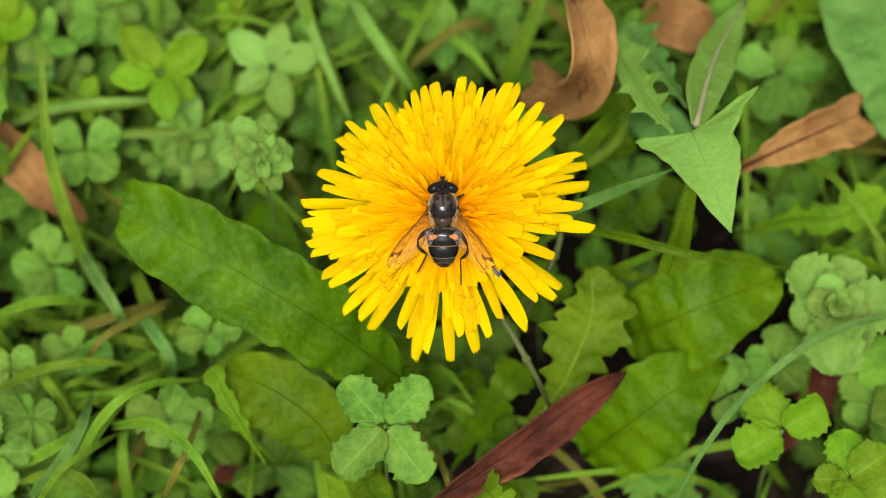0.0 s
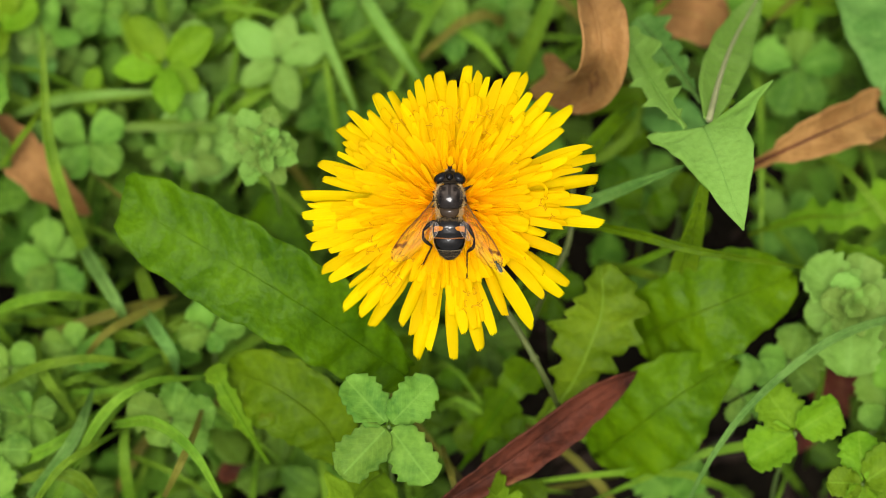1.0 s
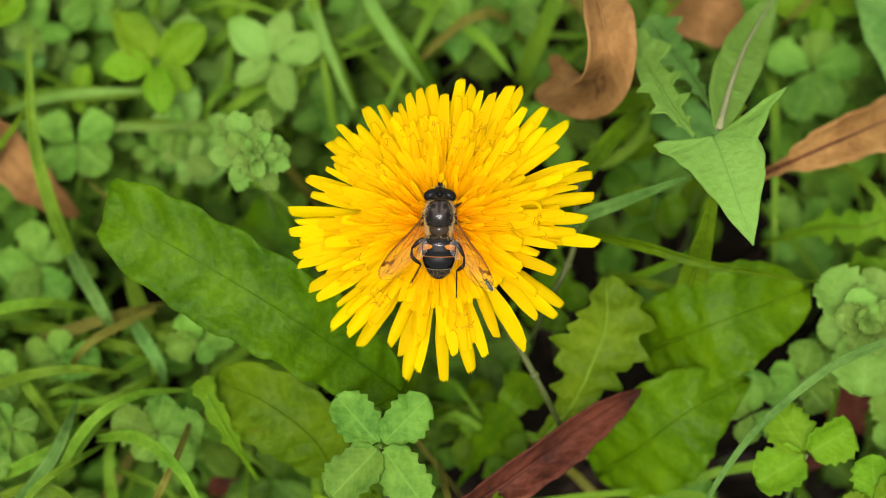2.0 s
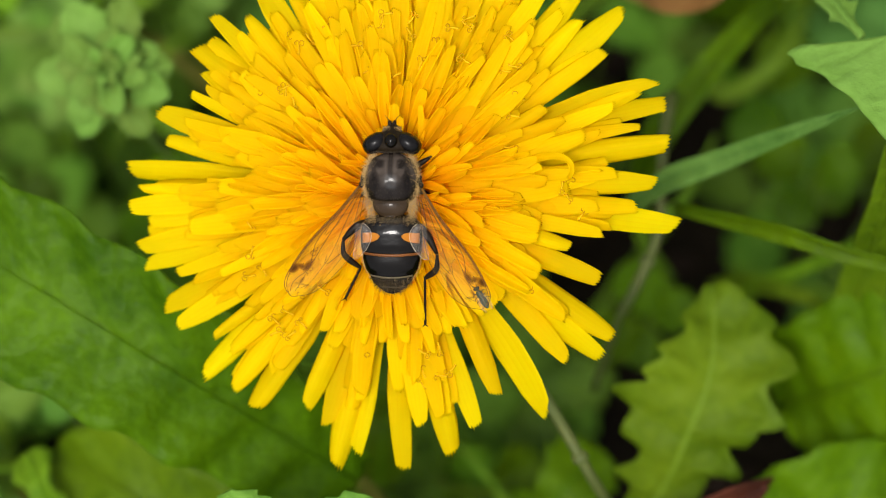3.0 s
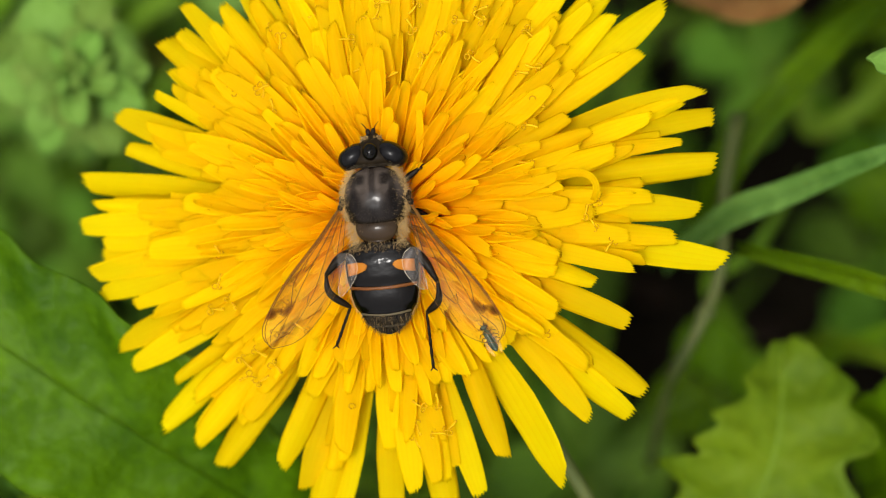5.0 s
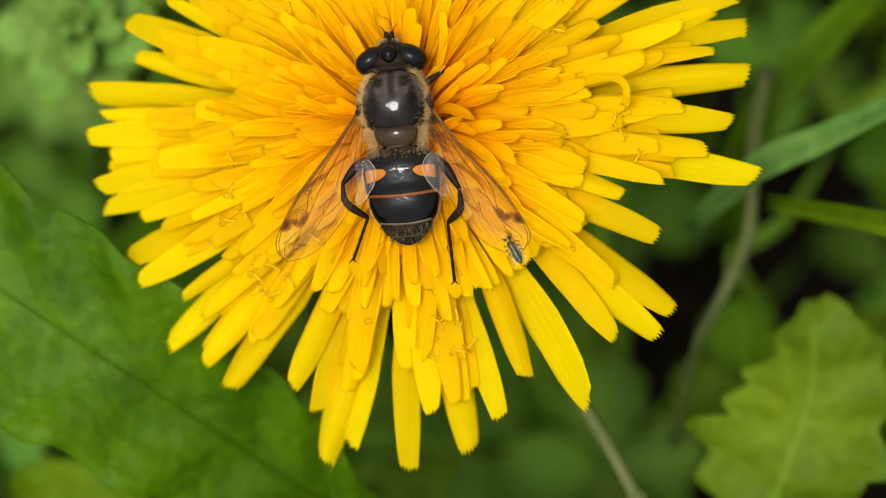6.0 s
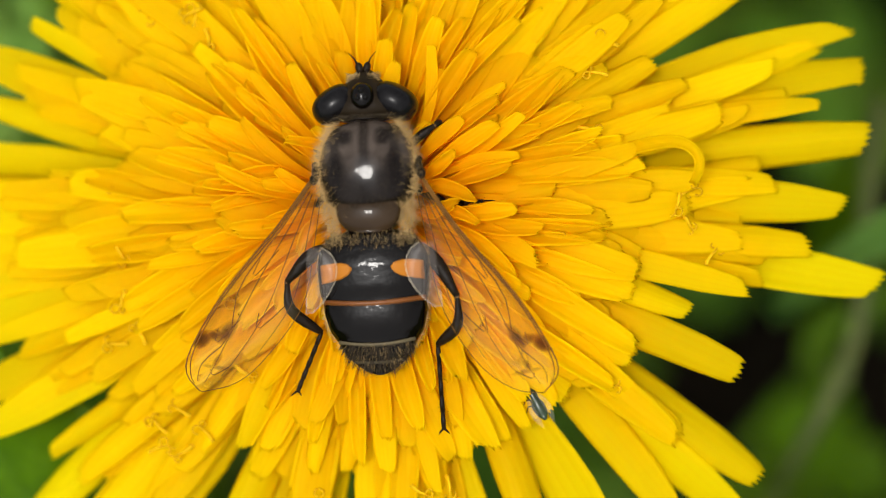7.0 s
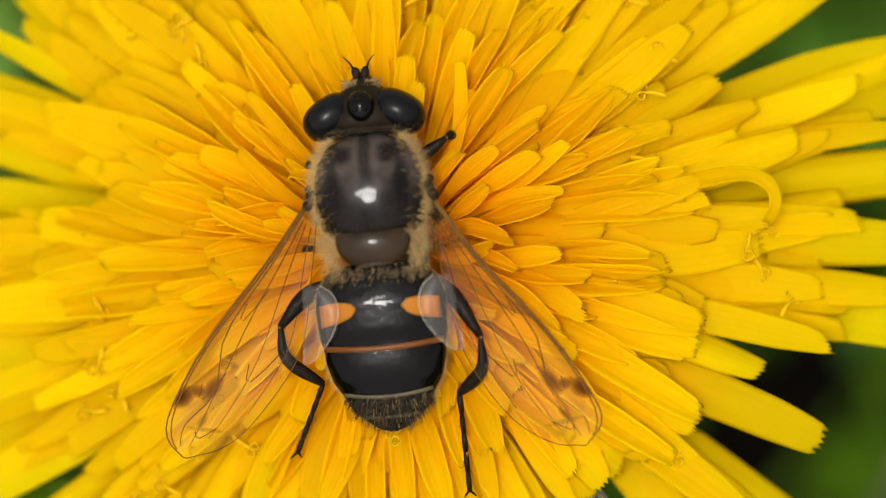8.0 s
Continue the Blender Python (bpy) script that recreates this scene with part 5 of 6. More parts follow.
def dandelion():
    ob = new("dandelion")
    ob.empty_display_size = 0.002
    ob.matrix_world = FLOWER
    r = random.Random(5)
    k = 0
    for a, reach, width in OUTER:
        lean = float(np.interp(a, LEAN[0], LEAN[1])) + r.uniform(-0.6, 0.6)
        part("petal", floret(a + lean, reach, width * 1.04, -5.5, dome(reach) + r.uniform(-0.4, 0.4), r.uniform(0.2, 1.2), -reach * math.tan(radians(lean)), k, 0.0, 0.15), PETAL, ob)
        k += 1
    for i in range(54):
        a = 360 * i / 54 + r.uniform(-3, 3)
        t = min(l for b, l, _ in OUTER if abs((a - b + 180) % 360 - 180) < 6.5) - r.uniform(0.5, 2.0) if any(abs((a - b + 180) % 360 - 180) < 6.5 for b, _, _ in OUTER) else 16.0
        if in_gap(a, t, 3.2) or 290 < a < 350:
            continue
        part("petal", floret(a, t, r.uniform(1.4, 1.8), -5.3, dome(t) - r.uniform(0.3, 0.9), r.uniform(0.1, 0.8), r.uniform(-0.4, 0.4), 60 + k, 0.0, 0.25), PETAL, ob)
        k += 1
    rows = ((48, 17.6, 2.4, 1.6, -4.9), (54, 15.6, 2.6, 1.45, -4.3), (56, 13.4, 2.5, 1.3, -3.8), (54, 11.3, 2.2, 1.15, -3.3), (50, 8.8, 1.9, 1.0, -2.8), (40, 6.6, 1.6, 0.85, -2.4), (24, 4.6, 1.0, 0.72, -2.0))
    for q, (count, reach, var, width, zb) in enumerate(rows):
        for i in range(count):
            a = 360 * (i + 0.5 * (q % 2)) / count + r.uniform(-6, 6)
            t = reach + r.uniform(-var, var)
            t = min(t, min(sorted((abs((a - b + 180) % 360 - 180), l) for b, l, _ in OUTER)[:2], key=lambda v: v[1])[1] - 0.4)
            if in_gap(a, t, 2.2):
                if q > 2 or r.random() < 0.6:
                    continue
                t = min(t, 12.0)
            calm = 0.15 if in_gap(a, t + 3, 8.0) else 1.0
            zt = dome(t) + r.uniform(-0.3, 0.35) + (0, 0, 0, 0.1, 0.5, 0.9, 1.1)[q]
            part("petal", floret(a, t, width * r.uniform(0.7, 1.2), zb, zt, r.uniform(-0.2, 1.3) - (1.3 if q > 3 else 0), calm * r.uniform(-1.3, 1.3), 100 + k, r.uniform(0, 0.25) if q < 3 else r.uniform(0.2, 0.8)), PETAL, ob)
            k += 1
    hook = [(11.2, 3.0, -1.2), (12.4, 3.25, -0.1), (13.4, 3.25, 0.5), (14.1, 2.8, 0.8), (14.25, 2.1, 0.7), (14.0, 1.5, 0.1)]
    part("curled_petal", slab(leaf_grid(hook, 0.6, lambda s: 1 - 0.5 * s, n=20, m=7, face=(0, 0, 1), cup=0.3), 0.05), PETAL, ob, "petal curled over into a hook")
    bed = []
    for i in range(300):
        a, t = r.uniform(0, 360), r.uniform(6.5, 18)
        if in_gap(a, t, 3.0):
            continue
        bed.append(floret(a, t, r.uniform(1.1, 1.5), -3.8, dome(t) - r.uniform(0.1, 0.8), r.uniform(0, 0.8), r.uniform(-0.5, 0.5), 700 + i))
    tagged(part("inner_petals", joined(bed), PETAL, ob, "crowded short petals under the upper rows"), kind="stuff")
    shared = [part("stigma", stigma(s), STIGMA, ob) for s in range(5)]
    for i in range(66):
        o = shared[i] if i < 5 else new("stigma", shared[i % 5].data)
        o.parent = ob
        a, t = r.uniform(0, 360), 6 + 9.5 * math.sqrt(r.random()) if i else 7.0
        while in_gap(a, t + 3, 4.0):
            a = r.uniform(0, 360)
        o.matrix_basis = pose(t * math.cos(radians(a)) * MM, t * math.sin(radians(a)) * MM, (dome(t) + (r.uniform(-0.35, 0.2) if i else 1.0)) * MM, r.choice((-1, 1)) * r.uniform(70, 105), r.uniform(-30, 30), r.uniform(0, 360))
    part("receptacle", rounded([(0, 0.5, 0.5, 0.5, 0)] + [(-0.1, 3.4, 3.4, 3.4, 0), (-4, 3.6, 3.6, 3.6, 0), (-7, 2.6, 2.6, 2.6, 0), (-8, 1.7, 1.7, 1.7, 0)]), BRACT, ob, "green cup under the petals").matrix_basis = pose(0, 0, -5.6 * MM, 90)
    for i in range(16):
        a = radians(360 * i / 16 + r.uniform(-5, 5))
        d = Vector((math.cos(a), math.sin(a), 0))
        out = i % 2
        pts = [d * 2.4 + UP * -12.4, d * 4.2 + UP * -9.4, d * (6.5 if out else 5.2) + UP * (-8.6 if out else -7), d * (8.5 if out else 6.5) + UP * (-11 if out else -5.8)]
        part("bract", slab(leaf_grid(pts, 2.1, egg, n=10, m=5, face=tuple(d + UP * 0.6), cup=0.2), 0.2), BRACT, ob)
    inv = FLOWER.inverted()
    low = inv @ Vector((0.004, 0.052, -0.068))
    mid = inv @ Vector((0.002, 0.026, 0.0))
    part("stem", tube(curve([low * 1000, mid * 1000, (0.2, 0.5, -18), (0, 0, -13)], 18), [1.9] * 16 + [2.0, 2.2], 12), STEM, ob, "hollow pale green flower stalk")
    return tagged(ob, "bright yellow dandelion in full bloom with toothed petals", "flower")


flower = dandelion()
cam.data.dof.focus_object = [c for c in flower.children if c.name.startswith("stigma")][0]


# ---- the hoverfly on the flower ----
def wing(sgn):
    """Outline of one wing: base at the shoulder, tip swept back; grid from leading to trailing edge."""
    if sgn > 0:
        lead = curve([(2.3, -0.4), (3.9, -2.9), (6.2, -5.8), (7.55, -8.3), (7.75, -9.4), (7.2, -10.1)], 20)
        trail = curve([(2.1, -1.1), (2.4, -3.2), (2.9, -6.2), (4.3, -8.7), (5.8, -9.9), (7.1, -10.15)], 20)
    else:
        lead = curve([(2.3, -0.2), (4.1, -2.3), (6.6, -4.9), (8.2, -7.3), (8.5, -8.5), (8.0, -9.25)], 20)
        trail = curve([(2.1, -0.9), (2.5, -3.0), (3.2, -5.8), (5.0, -8.0), (6.4, -9.0), (7.9, -9.3)], 20)
    grid = []
    for i in range(20):
        row = []
        for j in range(9):
            u = j / 8
            x, y = lead[i].lerp(trail[i], u)
            z = 0.5 - 0.17 * (-y) * 0.9 + 0.1 * math.sin(u * 5 + i * 0.35) - 0.2 * u
            row.append(Vector((sgn * x, y, z)))
        grid.append(row)
    return grid


def on_wing(grid, s, u):
    a, b = s * (len(grid) - 1), u * (len(grid[0]) - 1)
    i, j = min(int(a), len(grid) - 2), min(int(b), len(grid[0]) - 2)
    p = grid[i][j].lerp(grid[i + 1][j], a - i)
    q = grid[i][j + 1].lerp(grid[i + 1][j + 1], a - i)
    return p.lerp(q, b - j) + UP * 0.02


def hoverfly():
    ob = new("hoverfly")
    ob.empty_display_size = 0.002
    r = random.Random(3)
    # thorax and scutellum
    ring = [(-2.1, 0.5, 0.3, 0.3, 0.1), (-1.9, 1.35, 0.9, 1.0, 0.1), (-1.4, 1.9, 1.35, 1.4, 0.05), (-0.6, 2.15, 1.6, 1.7, 0), (0.3, 2.15, 1.65, 1.8, 0), (1.1, 1.95, 1.5, 1.6, 0), (1.7, 1.55, 1.15, 1.2, 0), (2.05, 0.8, 0.7, 0.7, 0), (2.15, 0.3, 0.3, 0.3, 0)]
    thorax = part("thorax", rounded(ring, 36, 2.15), THORAX, ob, "dark dusted thorax with a soft sheen")
    part("scutellum", rounded([(-2.9, 0.4, 0.15, 0.2, 0.6), (-2.78, 0.95, 0.32, 0.35, 0.6), (-2.4, 1.3, 0.48, 0.5, 0.62), (-2.0, 1.42, 0.52, 0.5, 0.66), (-1.6, 1.4, 0.5, 0.5, 0.66), (-1.3, 1.1, 0.3, 0.3, 0.66)], 24), SCUTELLUM, thorax, "glossy brown shield behind the thorax")
    hairs, dusk = [], []
    for i in range(6500):
        a, y = r.uniform(0, 2 * math.pi), r.uniform(-2.9, 2.1)
        t = math.sqrt(max(0.0, 1 - (y / 2.75) ** 2))
        n = Vector((math.cos(a), 0.12 * y, math.sin(a)))
        if math.sin(a) > r.uniform(0.35, 0.8) and y > -2.0:
            if r.random() < 0.5:
                root = Vector((2.0 * t * math.cos(a), y, 1.6 * t * math.sin(a)))
                dusk.append((root, root + n * r.uniform(0.15, 0.4) + Vector((r.uniform(-0.15, 0.15), r.uniform(-0.25, 0.05), 0))))
            continue
        if math.sin(a) > 0.3 and y < -2.0:
            continue
        root = Vector((1.98 * t * math.cos(a), y, 1.55 * t * math.sin(a)))
        hairs.append((root, root + n * r.uniform(0.25, 0.6) + Vector((r.uniform(-0.2, 0.2), r.uniform(-0.35, 0.15), r.uniform(-0.15, 0.15)))))
    for i in range(1200):
        s = r.choice((1, -1))
        k = r.random()
        root = Vector((s * r.uniform(1.25, 2.05 - 0.45 * k * k), -1.4 - 1.6 * k, r.uniform(-0.5, 0.7)))
        hairs.append((root, root + Vector((s * r.gauss(0.2, 0.22), r.gauss(-0.25, 0.25), r.uniform(0.1, 0.45)))))
    for i in range(2000):
        s, y = r.choice((1, -1)), r.uniform(-1.3, 2.0)
        w = 2.12 * math.sqrt(max(0.05, 1 - (y / 2.7) ** 2))
        root = Vector((s * w * r.uniform(0.86, 1.0), y, r.uniform(-0.3, 0.85)))
        hairs.append((root, root + Vector((s * r.uniform(0.15, 0.6), r.gauss(-0.05, 0.2), r.uniform(0.0, 0.35)))))
    part("fur", strands(hairs, 0.0065), FUR, thorax, "tan fur fringing the thorax")
    part("short_fur", strands(dusk, 0.01), DARK_FUR, thorax)
    # abdomen
    ring = [(-2.7, 0.96, 0.5, 0.6, -0.1), (-3.0, 1.95, 0.8, 0.9, -0.15), (-3.5, 2.35, 1.0, 1.1, -0.25), (-4.3, 2.48, 1.12, 1.2, -0.4), (-5.2, 2.44, 1.15, 1.2, -0.6), (-6.1, 2.33, 1.12, 1.15, -0.8), (-7.0, 2.08, 1.0, 1.0, -0.95), (-7.7, 1.7, 0.85, 0.85, -1.1), (-8.2, 1.39, 0.65, 0.65, -1.2), (-8.6, 0.91, 0.45, 0.45, -1.3), (-8.9, 0.43, 0.25, 0.25, -1.35), (-8.98, 0.11, 0.1, 0.1, -1.35)]
    plates = []
    for i in range(56):
        y = -2.7 - 6.28 * i / 55
        w, up, down, z = (float(np.interp(-y, [-q[0] for q in ring], [q[c] for q in ring])) for c in (1, 2, 3, 4))
        seam = min(abs(y - e) for e in (-3.35, -5.85, -7.6, -8.4))
        k = 1 + 0.07 * smooth01(seam / 0.8) - 0.07
        plates.append((y, w * (0.97 + 0.03 * smooth01(seam / 0.5)), up * k, down, z))
    ring = plates
    abdomen = part("abdomen", rounded(ring, 44, 2.5), BLACK, ob, "glossy black abdomen narrowing to a point")

    def top(x, y):
        ys = [-q[0] for q in ring]
        w, h, z = (float(np.interp(-y, ys, [q[c] for q in ring])) for c in (1, 2, 4))
        return z + h * max(0.0, 1 - abs(x / w) ** 2.5) ** (1 / 2.5)

    def patch(outline, lift=0.035):
        grid = [[Vector((x, y, top(x, y) + lift)) for x, y in row] for row in outline]
        return slab(grid, 0.06)

    for s in (1, -1):
        rows = []
        for i in range(9):
            u = i / 8
            h = 0.42 * math.sqrt(max(0.01, 1 - (1 - u) ** 3)) if u < 0.9 else 0.42
            rows.append([(s * (0.86 + 1.4 * u), -4.45 - 0.12 * u + h * (1 - 2 * v / 6) * (0.9 if v < 3 else 1.0)) for v in (range(7) if s > 0 else range(6, -1, -1))])
        part("orange_spot", patch(rows), ORANGE, abdomen, "orange side spot on the abdomen")
    for name, y, wd, m, bow in (("rust_band", -5.85, 0.1, BAND, 0.2), ("pale_band", -7.6, 0.06, PALE_BAND, 0.22), ("pale_band", -8.4, 0.04, PALE_BAND, 0.1)):
        w = float(np.interp(-y, [-q[0] for q in ring], [q[1] for q in ring])) * 0.97
        rows = [[(w * (2 * i / 24 - 1), y + bow * (2 * i / 24 - 1) ** 2 - bow * 0.5 + wd * (1 - v)) for v in range(3)] for i in range(25)]
        part(name, patch([list(reversed(q)) for q in rows], 0.02), m, abdomen)
    hairs, pale_hair = [], []
    for i in range(1500):
        y, x = r.uniform(-8.8, -7.6), r.uniform(-1.7, 1.7)
        w = float(np.interp(-y, [-q[0] for q in ring], [q[1] for q in ring]))
        if abs(x) < w:
            root = Vector((x, y, top(x, y)))
            (pale_hair if i % 8 == 0 else hairs).append((root, root + Vector((x * 0.1, -r.uniform(0.2, 0.45), r.uniform(0.02, 0.2)))))
    for i in range(900):
        x = r.uniform(-2.0, 2.0) if i % 3 else r.choice((-1, 1)) * r.uniform(1.2, 2.0)
        root = Vector((x, r.uniform(-3.5, -2.8), top(x, -3.3) - 0.05))
        (pale_hair if i % 2 == 0 else hairs).append((root, root + Vector((x * 0.06 + r.uniform(-0.1, 0.1), r.uniform(-0.35, 0.2), r.uniform(0.15, 0.4)))))
        y, s = r.uniform(-7.8, -3.0), r.choice((1, -1))
        w = float(np.interp(-y, [-q[0] for q in ring], [q[1] for q in ring]))
        root = Vector((s * w * 0.97, y, top(0, y) - 0.9))
        pale_hair.append((root, root + Vector((s * r.uniform(0.1, 0.3), -r.uniform(0, 0.2), r.uniform(-0.1, 0.15)))))
    part("tail_fur", strands(hairs, 0.014), DARK_FUR, abdomen)
    part("base_fur", strands(pale_hair, 0.007), FUR, abdomen, "pale fur at the base of the abdomen")
    # head
    head = part("head", rounded([(2.1, 0.8, 0.7, 0.8, 0), (2.25, 1.6, 1.05, 1.2, 0), (2.7, 1.85, 1.12, 1.4, 0), (3.25, 1.5, 1.05, 1.4, 0), (3.65, 1.0, 0.95, 1.3, -0.05), (4.0, 0.68, 0.65, 1.1, -0.15), (4.35, 0.36, 0.34, 0.6, -0.25), (4.5, 0.12, 0.1, 0.2, -0.3)], 28), FACE, ob, "broad head with a dusted tan face")
    for s in (1, -1):
        part("eye", ball((s * 1.28, 2.9, 0.04), (1.1, 0.76, 1.12), 20, 32, -s * 30, 2.3), EYE, head, "large glossy dark compound eye")
        ant = part("antenna", joined([ball((s * 0.17, 4.45, 0.15), (0.17, 0.26, 0.17), 8, 12, -s * 14), tube([(s * 0.16, 4.05, 0.15), (s * 0.17, 4.4, 0.15)], 0.12, 6)]), LEG, head)
        part("arista", tube([(s * 0.22, 4.55, 0.2), (s * 0.36, 4.85, 0.28), (s * 0.6, 5.1, 0.3)], [0.05, 0.03, 0.012], 5), LEG, ant)
    part("ocelli", joined([ball((0, 3.05, 1.06), (0.52, 0.6, 0.42), 10, 20), ball((0, 3.22, 1.44), (0.13, 0.13, 0.11), 6, 10), ball((-0.17, 2.92, 1.46), (0.13, 0.13, 0.11), 6, 10), ball((0.17, 2.92, 1.46), (0.13, 0.13, 0.11), 6, 10)]), BLACK, head, "shiny black bump between the eyes")
    hairs, brow = [], []
    for i in range(520):
        x, y = r.choice((-1, 1)) * r.uniform(0.12, 0.62), r.uniform(3.75, 4.15)
        root = Vector((x, y, 0.85 - (y - 3.5) * 0.8 - abs(x) * 0.4))
        brow.append((root, root + Vector((x * 0.35, r.uniform(0.03, 0.16), r.uniform(0.03, 0.12)))))
        a = r.uniform(0, math.pi)
        root = Vector((1.8 * math.cos(a), 2.2, 1.1 * math.sin(a)))
        hairs.append((root, root + Vector((0.2 * math.cos(a), r.uniform(-0.25, 0.1), 0.2 * math.sin(a)))))
    part("collar_fur", strands(hairs, 0.012), DARK_FUR, head)
    part("face_fur", strands([q for i, q in enumerate(brow) if i % 3], 0.012), FUR, head)
    part("brow_fur", strands(brow[::3], 0.012), DARK_FUR, head)
    # wings
    for s in (1, -1):
        grid = wing(s)
        w = part("wing", slab(grid, 0.012), WING, ob, "clear wing with brown veins, held out sideways")
        w.visible_shadow = False
        lines = ((0.0, 1.0, 0.0, 0.02, 0.06), (0.02, 0.9, 0.07, 0.07, 0.055), (0.02, 0.86, 0.14, 0.2, 0.04), (0.05, 0.85, 0.3, 0.42, 0.03), (0.05, 0.76, 0.5, 0.66, 0.026), (0.05, 0.6, 0.75, 0.9, 0.024))
        for q, (s0, s1, u0, u1, th) in enumerate(lines):
            pts = []
            for i in range(16):
                t = i / 15
                dip = 0.22 * math.exp(-((t - 0.62) / 0.12) ** 2) if q == 2 else 0
                pts.append(on_wing(grid, s0 + (s1 - s0) * t, min(1, u0 + (u1 - u0) * t + dip + 0.03 * math.sin(6 * t + q))))
            part("vein", tube(pts, [th * (0.85 - 0.45 * i / 15) for i in range(16)], 5), VEIN, w)
        for s0, u0, u1 in ((0.3, 0.16, 0.34), (0.52, 0.2, 0.38), (0.72, 0.4, 0.64), (0.45, 0.55, 0.8)):
            part("cross_vein", tube([on_wing(grid, s0 + 0.05 * math.sin(4 * t), u0 + (u1 - u0) * t) for t in (0, 0.25, 0.5, 0.75, 1)], 0.02, 5), VEIN, w)
        edge = [on_wing(grid, i / 19, 1) for i in range(20)] + [on_wing(grid, 1, u) for u in (0.75, 0.5, 0.25, 0)]
        part("wing_edge", tube(edge, 0.018, 5), VEIN, w)
        lobe = []
        for i in range(13):
            t = i / 12
            row = []
            for j in range(7):
                u = j / 6
                wd = 1.25 * math.sin(math.pi * (0.1 + 0.87 * t ** 0.8)) ** 0.7
                row.append(Vector((s * (2.68 + 0.2 * t - wd * (1 - u) + 0.1 * u), -3.45 - 2.8 * t, 0.72 - 0.28 * t + 0.14 * math.sin(math.pi * u + 2 * t) - 0.1 * u)))
            lobe.append(row if s > 0 else list(reversed(row)))
        lb = part("wing_lobe", slab(lobe, 0.015), CALYPTER, w, "whitish translucent lobe at the wing base")
        rim = [row[0 if s > 0 else -1] + UP * 0.01 for row in lobe] + [row[-1 if s > 0 else 0] for row in reversed(lobe)][:4]
        part("lobe_rim", tube(rim, 0.011, 5), PALE_EDGE, w)
        part("shoulder", joined([ball((s * 2.22, -0.1, 0.5), (0.22, 0.34, 0.26), 8, 12), ball((s * 2.36, -0.42, 0.46), (0.2, 0.24, 0.2), 8, 12), ball((s * 2.28, 0.2, 0.42), (0.15, 0.18, 0.16), 6, 10)]), LEG, w, "knobbed black wing hinge")
    # legs: thigh, shin and foot of each
    legs = (((-1.9, -3.2, -0.9), (-2.85, -3.75, -0.3), (-3.85, -4.75, -0.4), (-3.75, -5.95, -0.75), (-2.55, -6.95, -1.5), (-3.85, -9.4, -2.5)),
            ((1.9, -3.3, -0.9), (2.8, -4.3, -0.3), (3.6, -5.8, -0.4), (3.5, -7.0, -0.9), (2.55, -7.75, -1.6), (2.55, -11.4, -2.6)),
            ((1.5, 0.9, -1.0), (2.2, 1.35, -0.7), (2.95, 1.8, -0.6), (3.1, 1.95, -1.0), (3.1, 2.0, -1.7), (3.0, 2.1, -2.6)),
            ((1.6, -0.6, -1.0), (2.3, -0.9, -2.2), (3.1, -1.3, -2.9), (3.7, -1.45, -2.7), (4.15, -1.5, -1.85), (4.85, -1.5, -1.8)),
            ((-1.5, 0.6, -1.0), (-2.2, 0.9, -1.2), (-2.5, 1.3, -1.4), (-2.4, 1.6, -1.8), (-2.5, 1.7, -2.1), (-2.7, 1.6, -2.4)),
            ((-1.6, -0.4, -1.0), (-2.1, -0.7, -1.7), (-2.6, -1.2, -2.3), (-2.8, -1.6, -2.5), (-3.0, -1.8, -2.7), (-3.4, -1.9, -2.9)))
    for k, pts in enumerate(legs):
        hind = k < 2
        t = 0.27 if hind else 0.2
        leg = part("leg", tube(curve(pts[:3], 9), [t * (0.45 + 0.75 * math.sin(math.pi * (0.1 + 0.84 * i / 8)) ** 1.4) for i in range(9)], 10), LEG, ob, "dark jointed leg")
        part("knee", ball(pts[2], (t * 0.44, t * 0.44, t * 0.44), 6, 10), LEG_PALE, leg, "pale brown knee")
        part("shin", tube(curve(pts[2:5], 9), [t * (0.4, 0.5, 0.66, 0.82, 0.92, 0.98, 0.95, 0.78, 0.5)[i] for i in range(9)], 8), LEG, leg)
        foot = []
        line = curve(pts[4:], 11)
        for i in range(5):
            foot.append(tube([line[2 * i], line[2 * i + 1], line[2 * i + 2]], [t * 0.3, t * 0.4, t * 0.36], 7))
        end, ahead = line[-1], (line[-1] - line[-2]).normalized()
        for q in (0.16, -0.16):
            foot.append(tube([end, end + ahead * 0.16 + Vector((q, 0, -0.02)), end + ahead * 0.26 + Vector((q * 1.5, 0, -0.12))], [t * 0.2, t * 0.16, t * 0.05], 5))
        part("foot", joined(foot), LEG, leg)
        bristles = []
        for i in range(220):
            a, u = Vector(pts[r.randint(0, 1)]), r.random()
            q = r.randint(0, 4)
            root = Vector(pts[q]).lerp(Vector(pts[q + 1]), u)
            bristles.append((root, root + Vector((r.uniform(-1, 1), r.uniform(-1, 1), r.uniform(-1, 1))).normalized() * t * r.uniform(0.9, 1.35)))
        part("bristles", strands(bristles, 0.012), DARK_FUR, leg)
    return tagged(ob, "dark hoverfly with orange abdomen spots feeding on a dandelion", "fly")


fly = hoverfly()


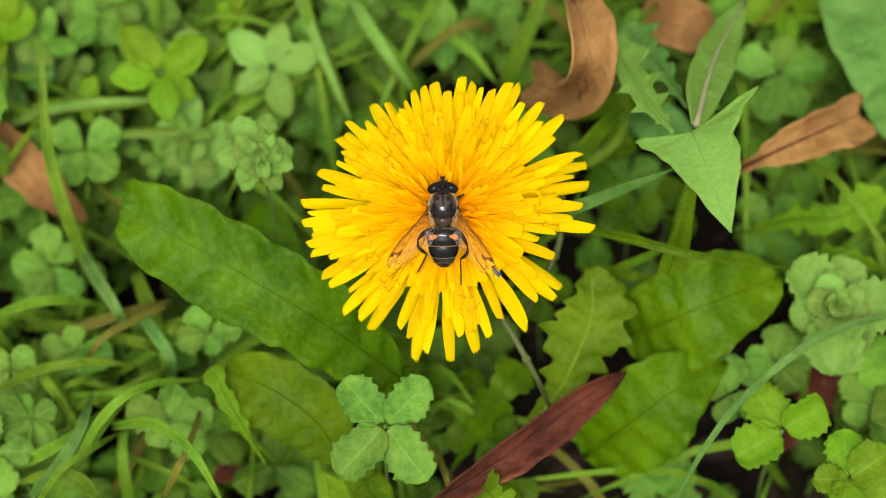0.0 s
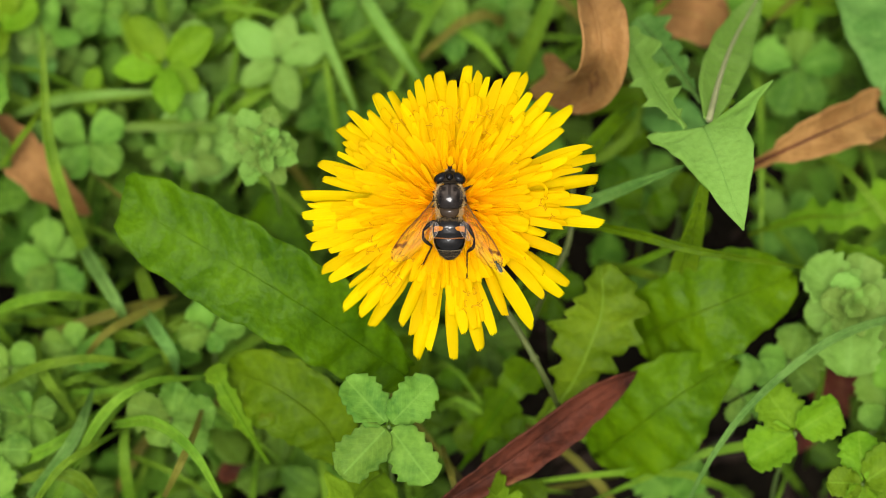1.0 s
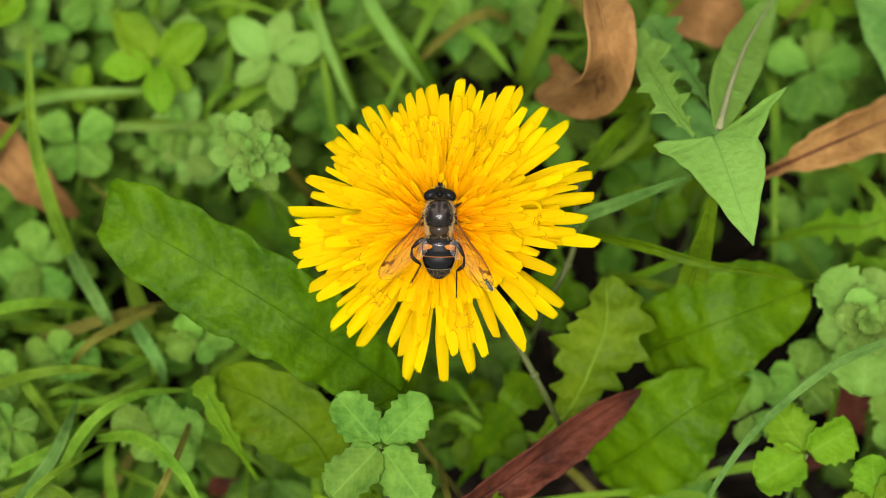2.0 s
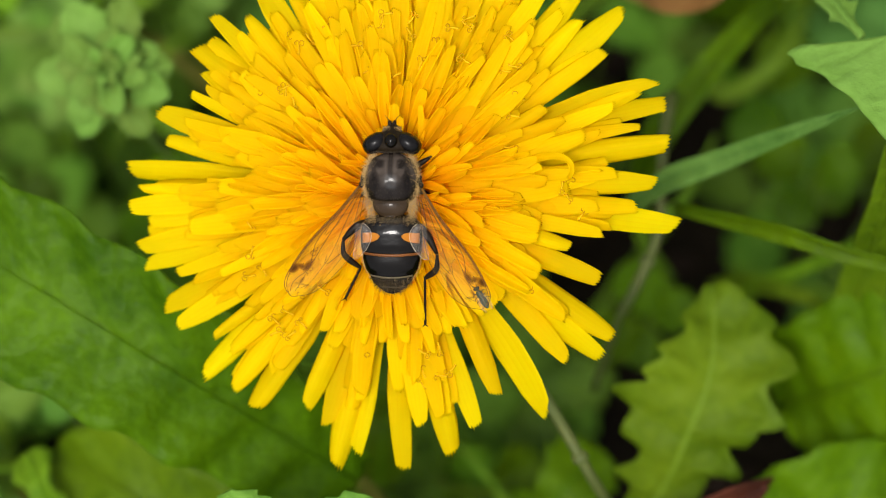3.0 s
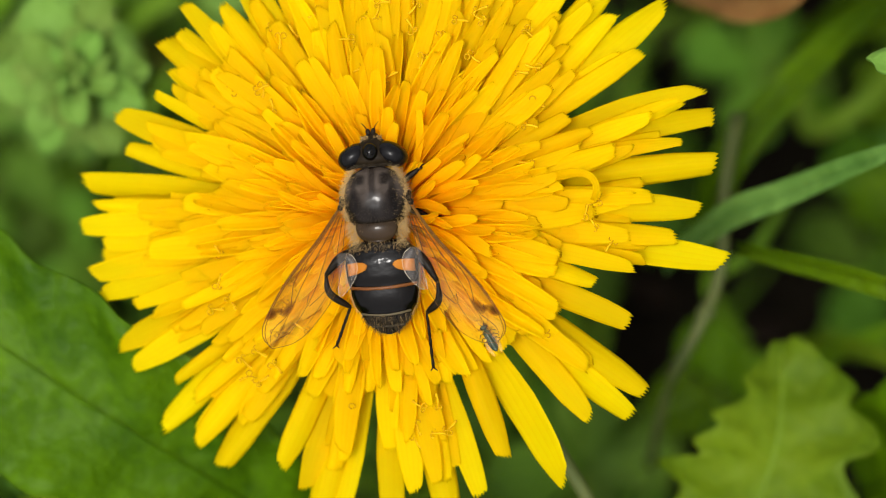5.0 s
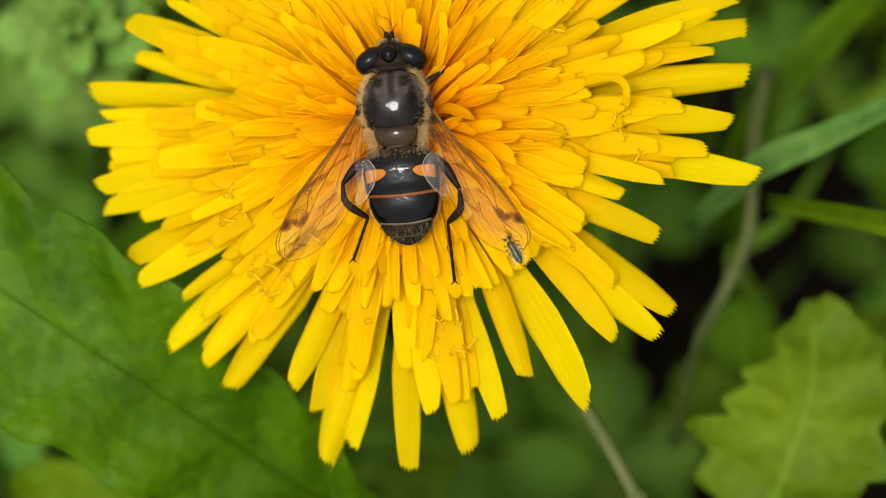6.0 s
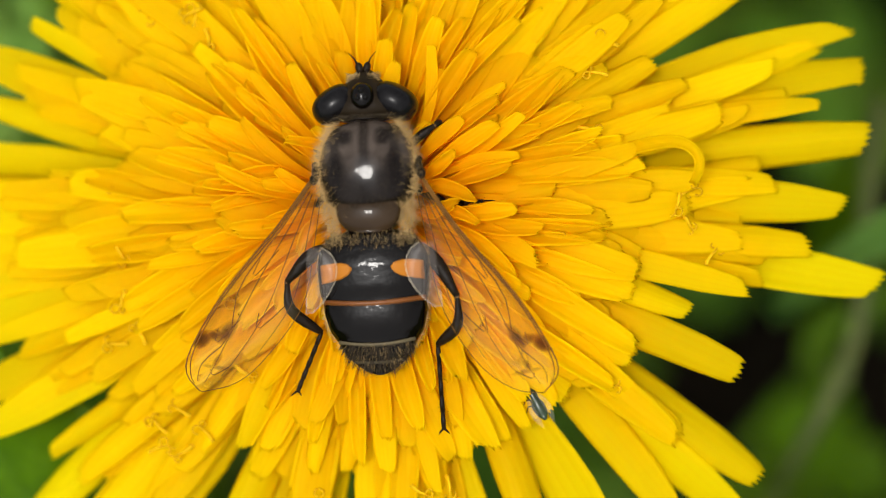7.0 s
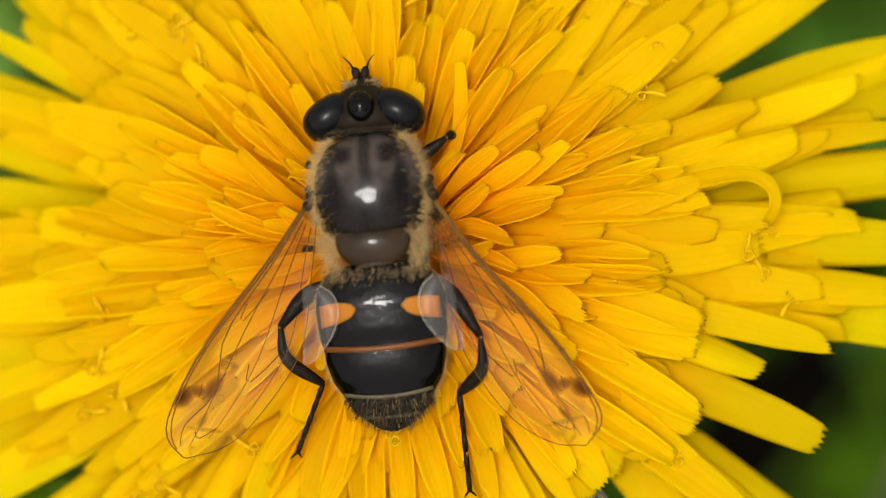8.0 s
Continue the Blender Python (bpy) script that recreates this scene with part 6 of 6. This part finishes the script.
def small_fly():
    """A tiny dark green fly that rests on the petals."""
    ob = new("small_fly")
    ob.empty_display_size = 0.001
    body = part("body", rounded([(-0.95, 0.08, 0.08, 0.1, 0.2), (-0.7, 0.24, 0.2, 0.2, 0.22), (-0.3, 0.3, 0.26, 0.24, 0.26), (0.05, 0.22, 0.22, 0.2, 0.3), (0.3, 0.28, 0.3, 0.24, 0.32), (0.55, 0.22, 0.24, 0.2, 0.32), (0.68, 0.08, 0.1, 0.1, 0.3)], 16), GREEN_BODY, ob, "dark metallic green body")
    head = part("head", ball((0, 0.82, 0.3), (0.24, 0.17, 0.2), 8, 14), GREEN_BODY, ob)
    for s in (1, -1):
        part("eye", ball((s * 0.17, 0.85, 0.34), (0.1, 0.11, 0.13), 6, 10), EYE, head)
        part("feeler", tube([(s * 0.06, 0.95, 0.34), (s * 0.14, 1.12, 0.38), (s * 0.2, 1.24, 0.36)], [0.025, 0.018, 0.01], 5), LEG, head)
        sheet = [[Vector((s * (0.12 + 0.1 * t + u * 0.34 * math.sin(math.pi * (0.12 + 0.8 * t))), 0.3 - 1.55 * t, 0.6 - 0.12 * t - 0.06 * u)) for u in ((0, 0.33, 0.66, 1) if s > 0 else (1, 0.66, 0.33, 0))] for t in (0, 0.17, 0.34, 0.5, 0.67, 0.84, 1)]
        part("wing", slab(sheet, 0.012), CALYPTER, ob, "pale clear folded wing")
        for y in (0.45, 0.15, -0.15):
            part("leg", tube([(s * 0.18, y, 0.2), (s * 0.42, y + 0.05, 0.36), (s * 0.6, y - 0.1, 0.0)], [0.035, 0.03, 0.018], 5), LEG, ob)
    return tagged(ob, "tiny dark green fly resting on yellow petals", "fly")


small = small_fly()
NOD = Vector((0.0004, 0.0052, 0.0436))
# the flower head nods in the wind: seconds, millimetres and degrees about its middle
SWAY = ((0, 0.0, -0.0, 0.0, -0.0, -0.0, -0.0),
        (0.5, -0.3, 0.2, 2.1, -0.4, -0.5, -0.1),
        (1, -0.3, -0.9, 3.5, -0.4, -0.9, -0.5),
        (1.5, -1.2, -0.7, 1.9, 0.3, -1.5, -0.7),
        (1.7, -1.1, -0.1, -0.2, -0.2, -1.6, -0.7),
        (2.8, -1.4, 0.7, -3.8, 3.2, 0.8, 0.0),
        (3, -1.5, 1.0, -4.4, 2.7, 1.5, 0.4),
        (3.5, -1.8, 1.0, -6.7, 4.5, 0.7, 0.1),
        (4, -1.9, 1.9, -7.2, 2.0, -0.2, 0.2),
        (4.2, -2.1, 2.0, -6.0, 1.8, 0.1, 0.2),
        (5.3, -1.7, 3.1, -8.3, 2.5, 2.3, 0.5),
        (5.5, -1.7, 4.4, -8.2, 2.8, 2.5, 0.9),
        (6, -1.8, 4.2, -8.3, 2.0, 2.9, 0.3),
        (6.5, -3.4, 2.1, -6.2, 1.3, 2.4, 0.1))


def sway(t):
    x, y, z, a, b, c = (float(np.interp(t, [r[0] for r in SWAY], [r[k] for r in SWAY])) for k in range(1, 7))
    return Matrix.Translation(NOD) @ pose(x * MM, y * MM, z * MM, a, b, c) @ Matrix.Translation(-NOD)


def motions():
    """The fly shifts and turns a little as it feeds: seconds, thorax in flower millimetres, turn in degrees."""
    rows = ((0.0, -0.4, 0.81, 0.9), (0.2, -0.23, 0.88, 0.25), (0.7, -0.02, 0.97, -0.18), (1.0, 0.12, 1.09, 0.1), (1.2, 0.13, 1.15, -0.1), (1.5, 0.06, 1.16, -0.67), (2.8, 0.04, 1.35, 0.33), (3.0, 0.12, 1.26, 0.4), (3.2, 0.22, 1.25, 0.42), (3.5, 0.24, 1.33, 0.57), (3.7, 0.23, 1.34, 1.0), (4.2, 0.31, 1.28, 1.27), (5.3, -0.42, 0.92, 8.2), (5.4, -0.36, 0.99, 7.92), (5.5, -0.31, 1.09, 7.88), (5.8, -0.31, 1.14, 7.83), (6.0, -0.44, 0.99, 7.97), (6.2, -0.57, 0.92, 8.12), (6.5, -0.52, 1.09, 7.65), (6.7, -0.32, 1.27, 6.85), (7.0, -0.18, 1.45, 6.0), (7.2, -0.3, 1.7, 6.08), (7.5, -0.58, 1.94, 7.17), (7.7, -0.77, 2.03, 7.72), (8.0, -0.83, 2.04, 7.83))
    times = [t for t, _ in PATH]
    fed = [(t, *(float(np.interp(t, [r[0] for r in rows], [r[k] for r in rows])) for k in (1, 2, 3))) for t in times]
    walk(flower, [(t, sway(t) @ FLOWER) for t in times])
    walk(fly, [(t, sway(t) @ FLOWER @ pose(x * MM, y * MM, 1.4 * MM, -4, 0, turn)) for t, x, y, turn in fed])
    crawl = ((0.0, 7.6, -8.9, -0.35), (1.7, 7.15, -8.9, -0.35), (2.8, 7.2, -8.1, -0.35), (4.2, 7.5, -8.0, -0.4), (5.5, 7.35, -7.8, -0.7), (7.0, 7.5, -8.4, -1.6), (8.0, 7.7, -9.0, -3.0))
    walk(small, [(t, sway(t) @ FLOWER @ pose(*(float(np.interp(t, [c[0] for c in crawl], [c[k] for c in crawl])) * MM for k in (1, 2, 3)), -6, 4, 32)) for t in times])


motions()
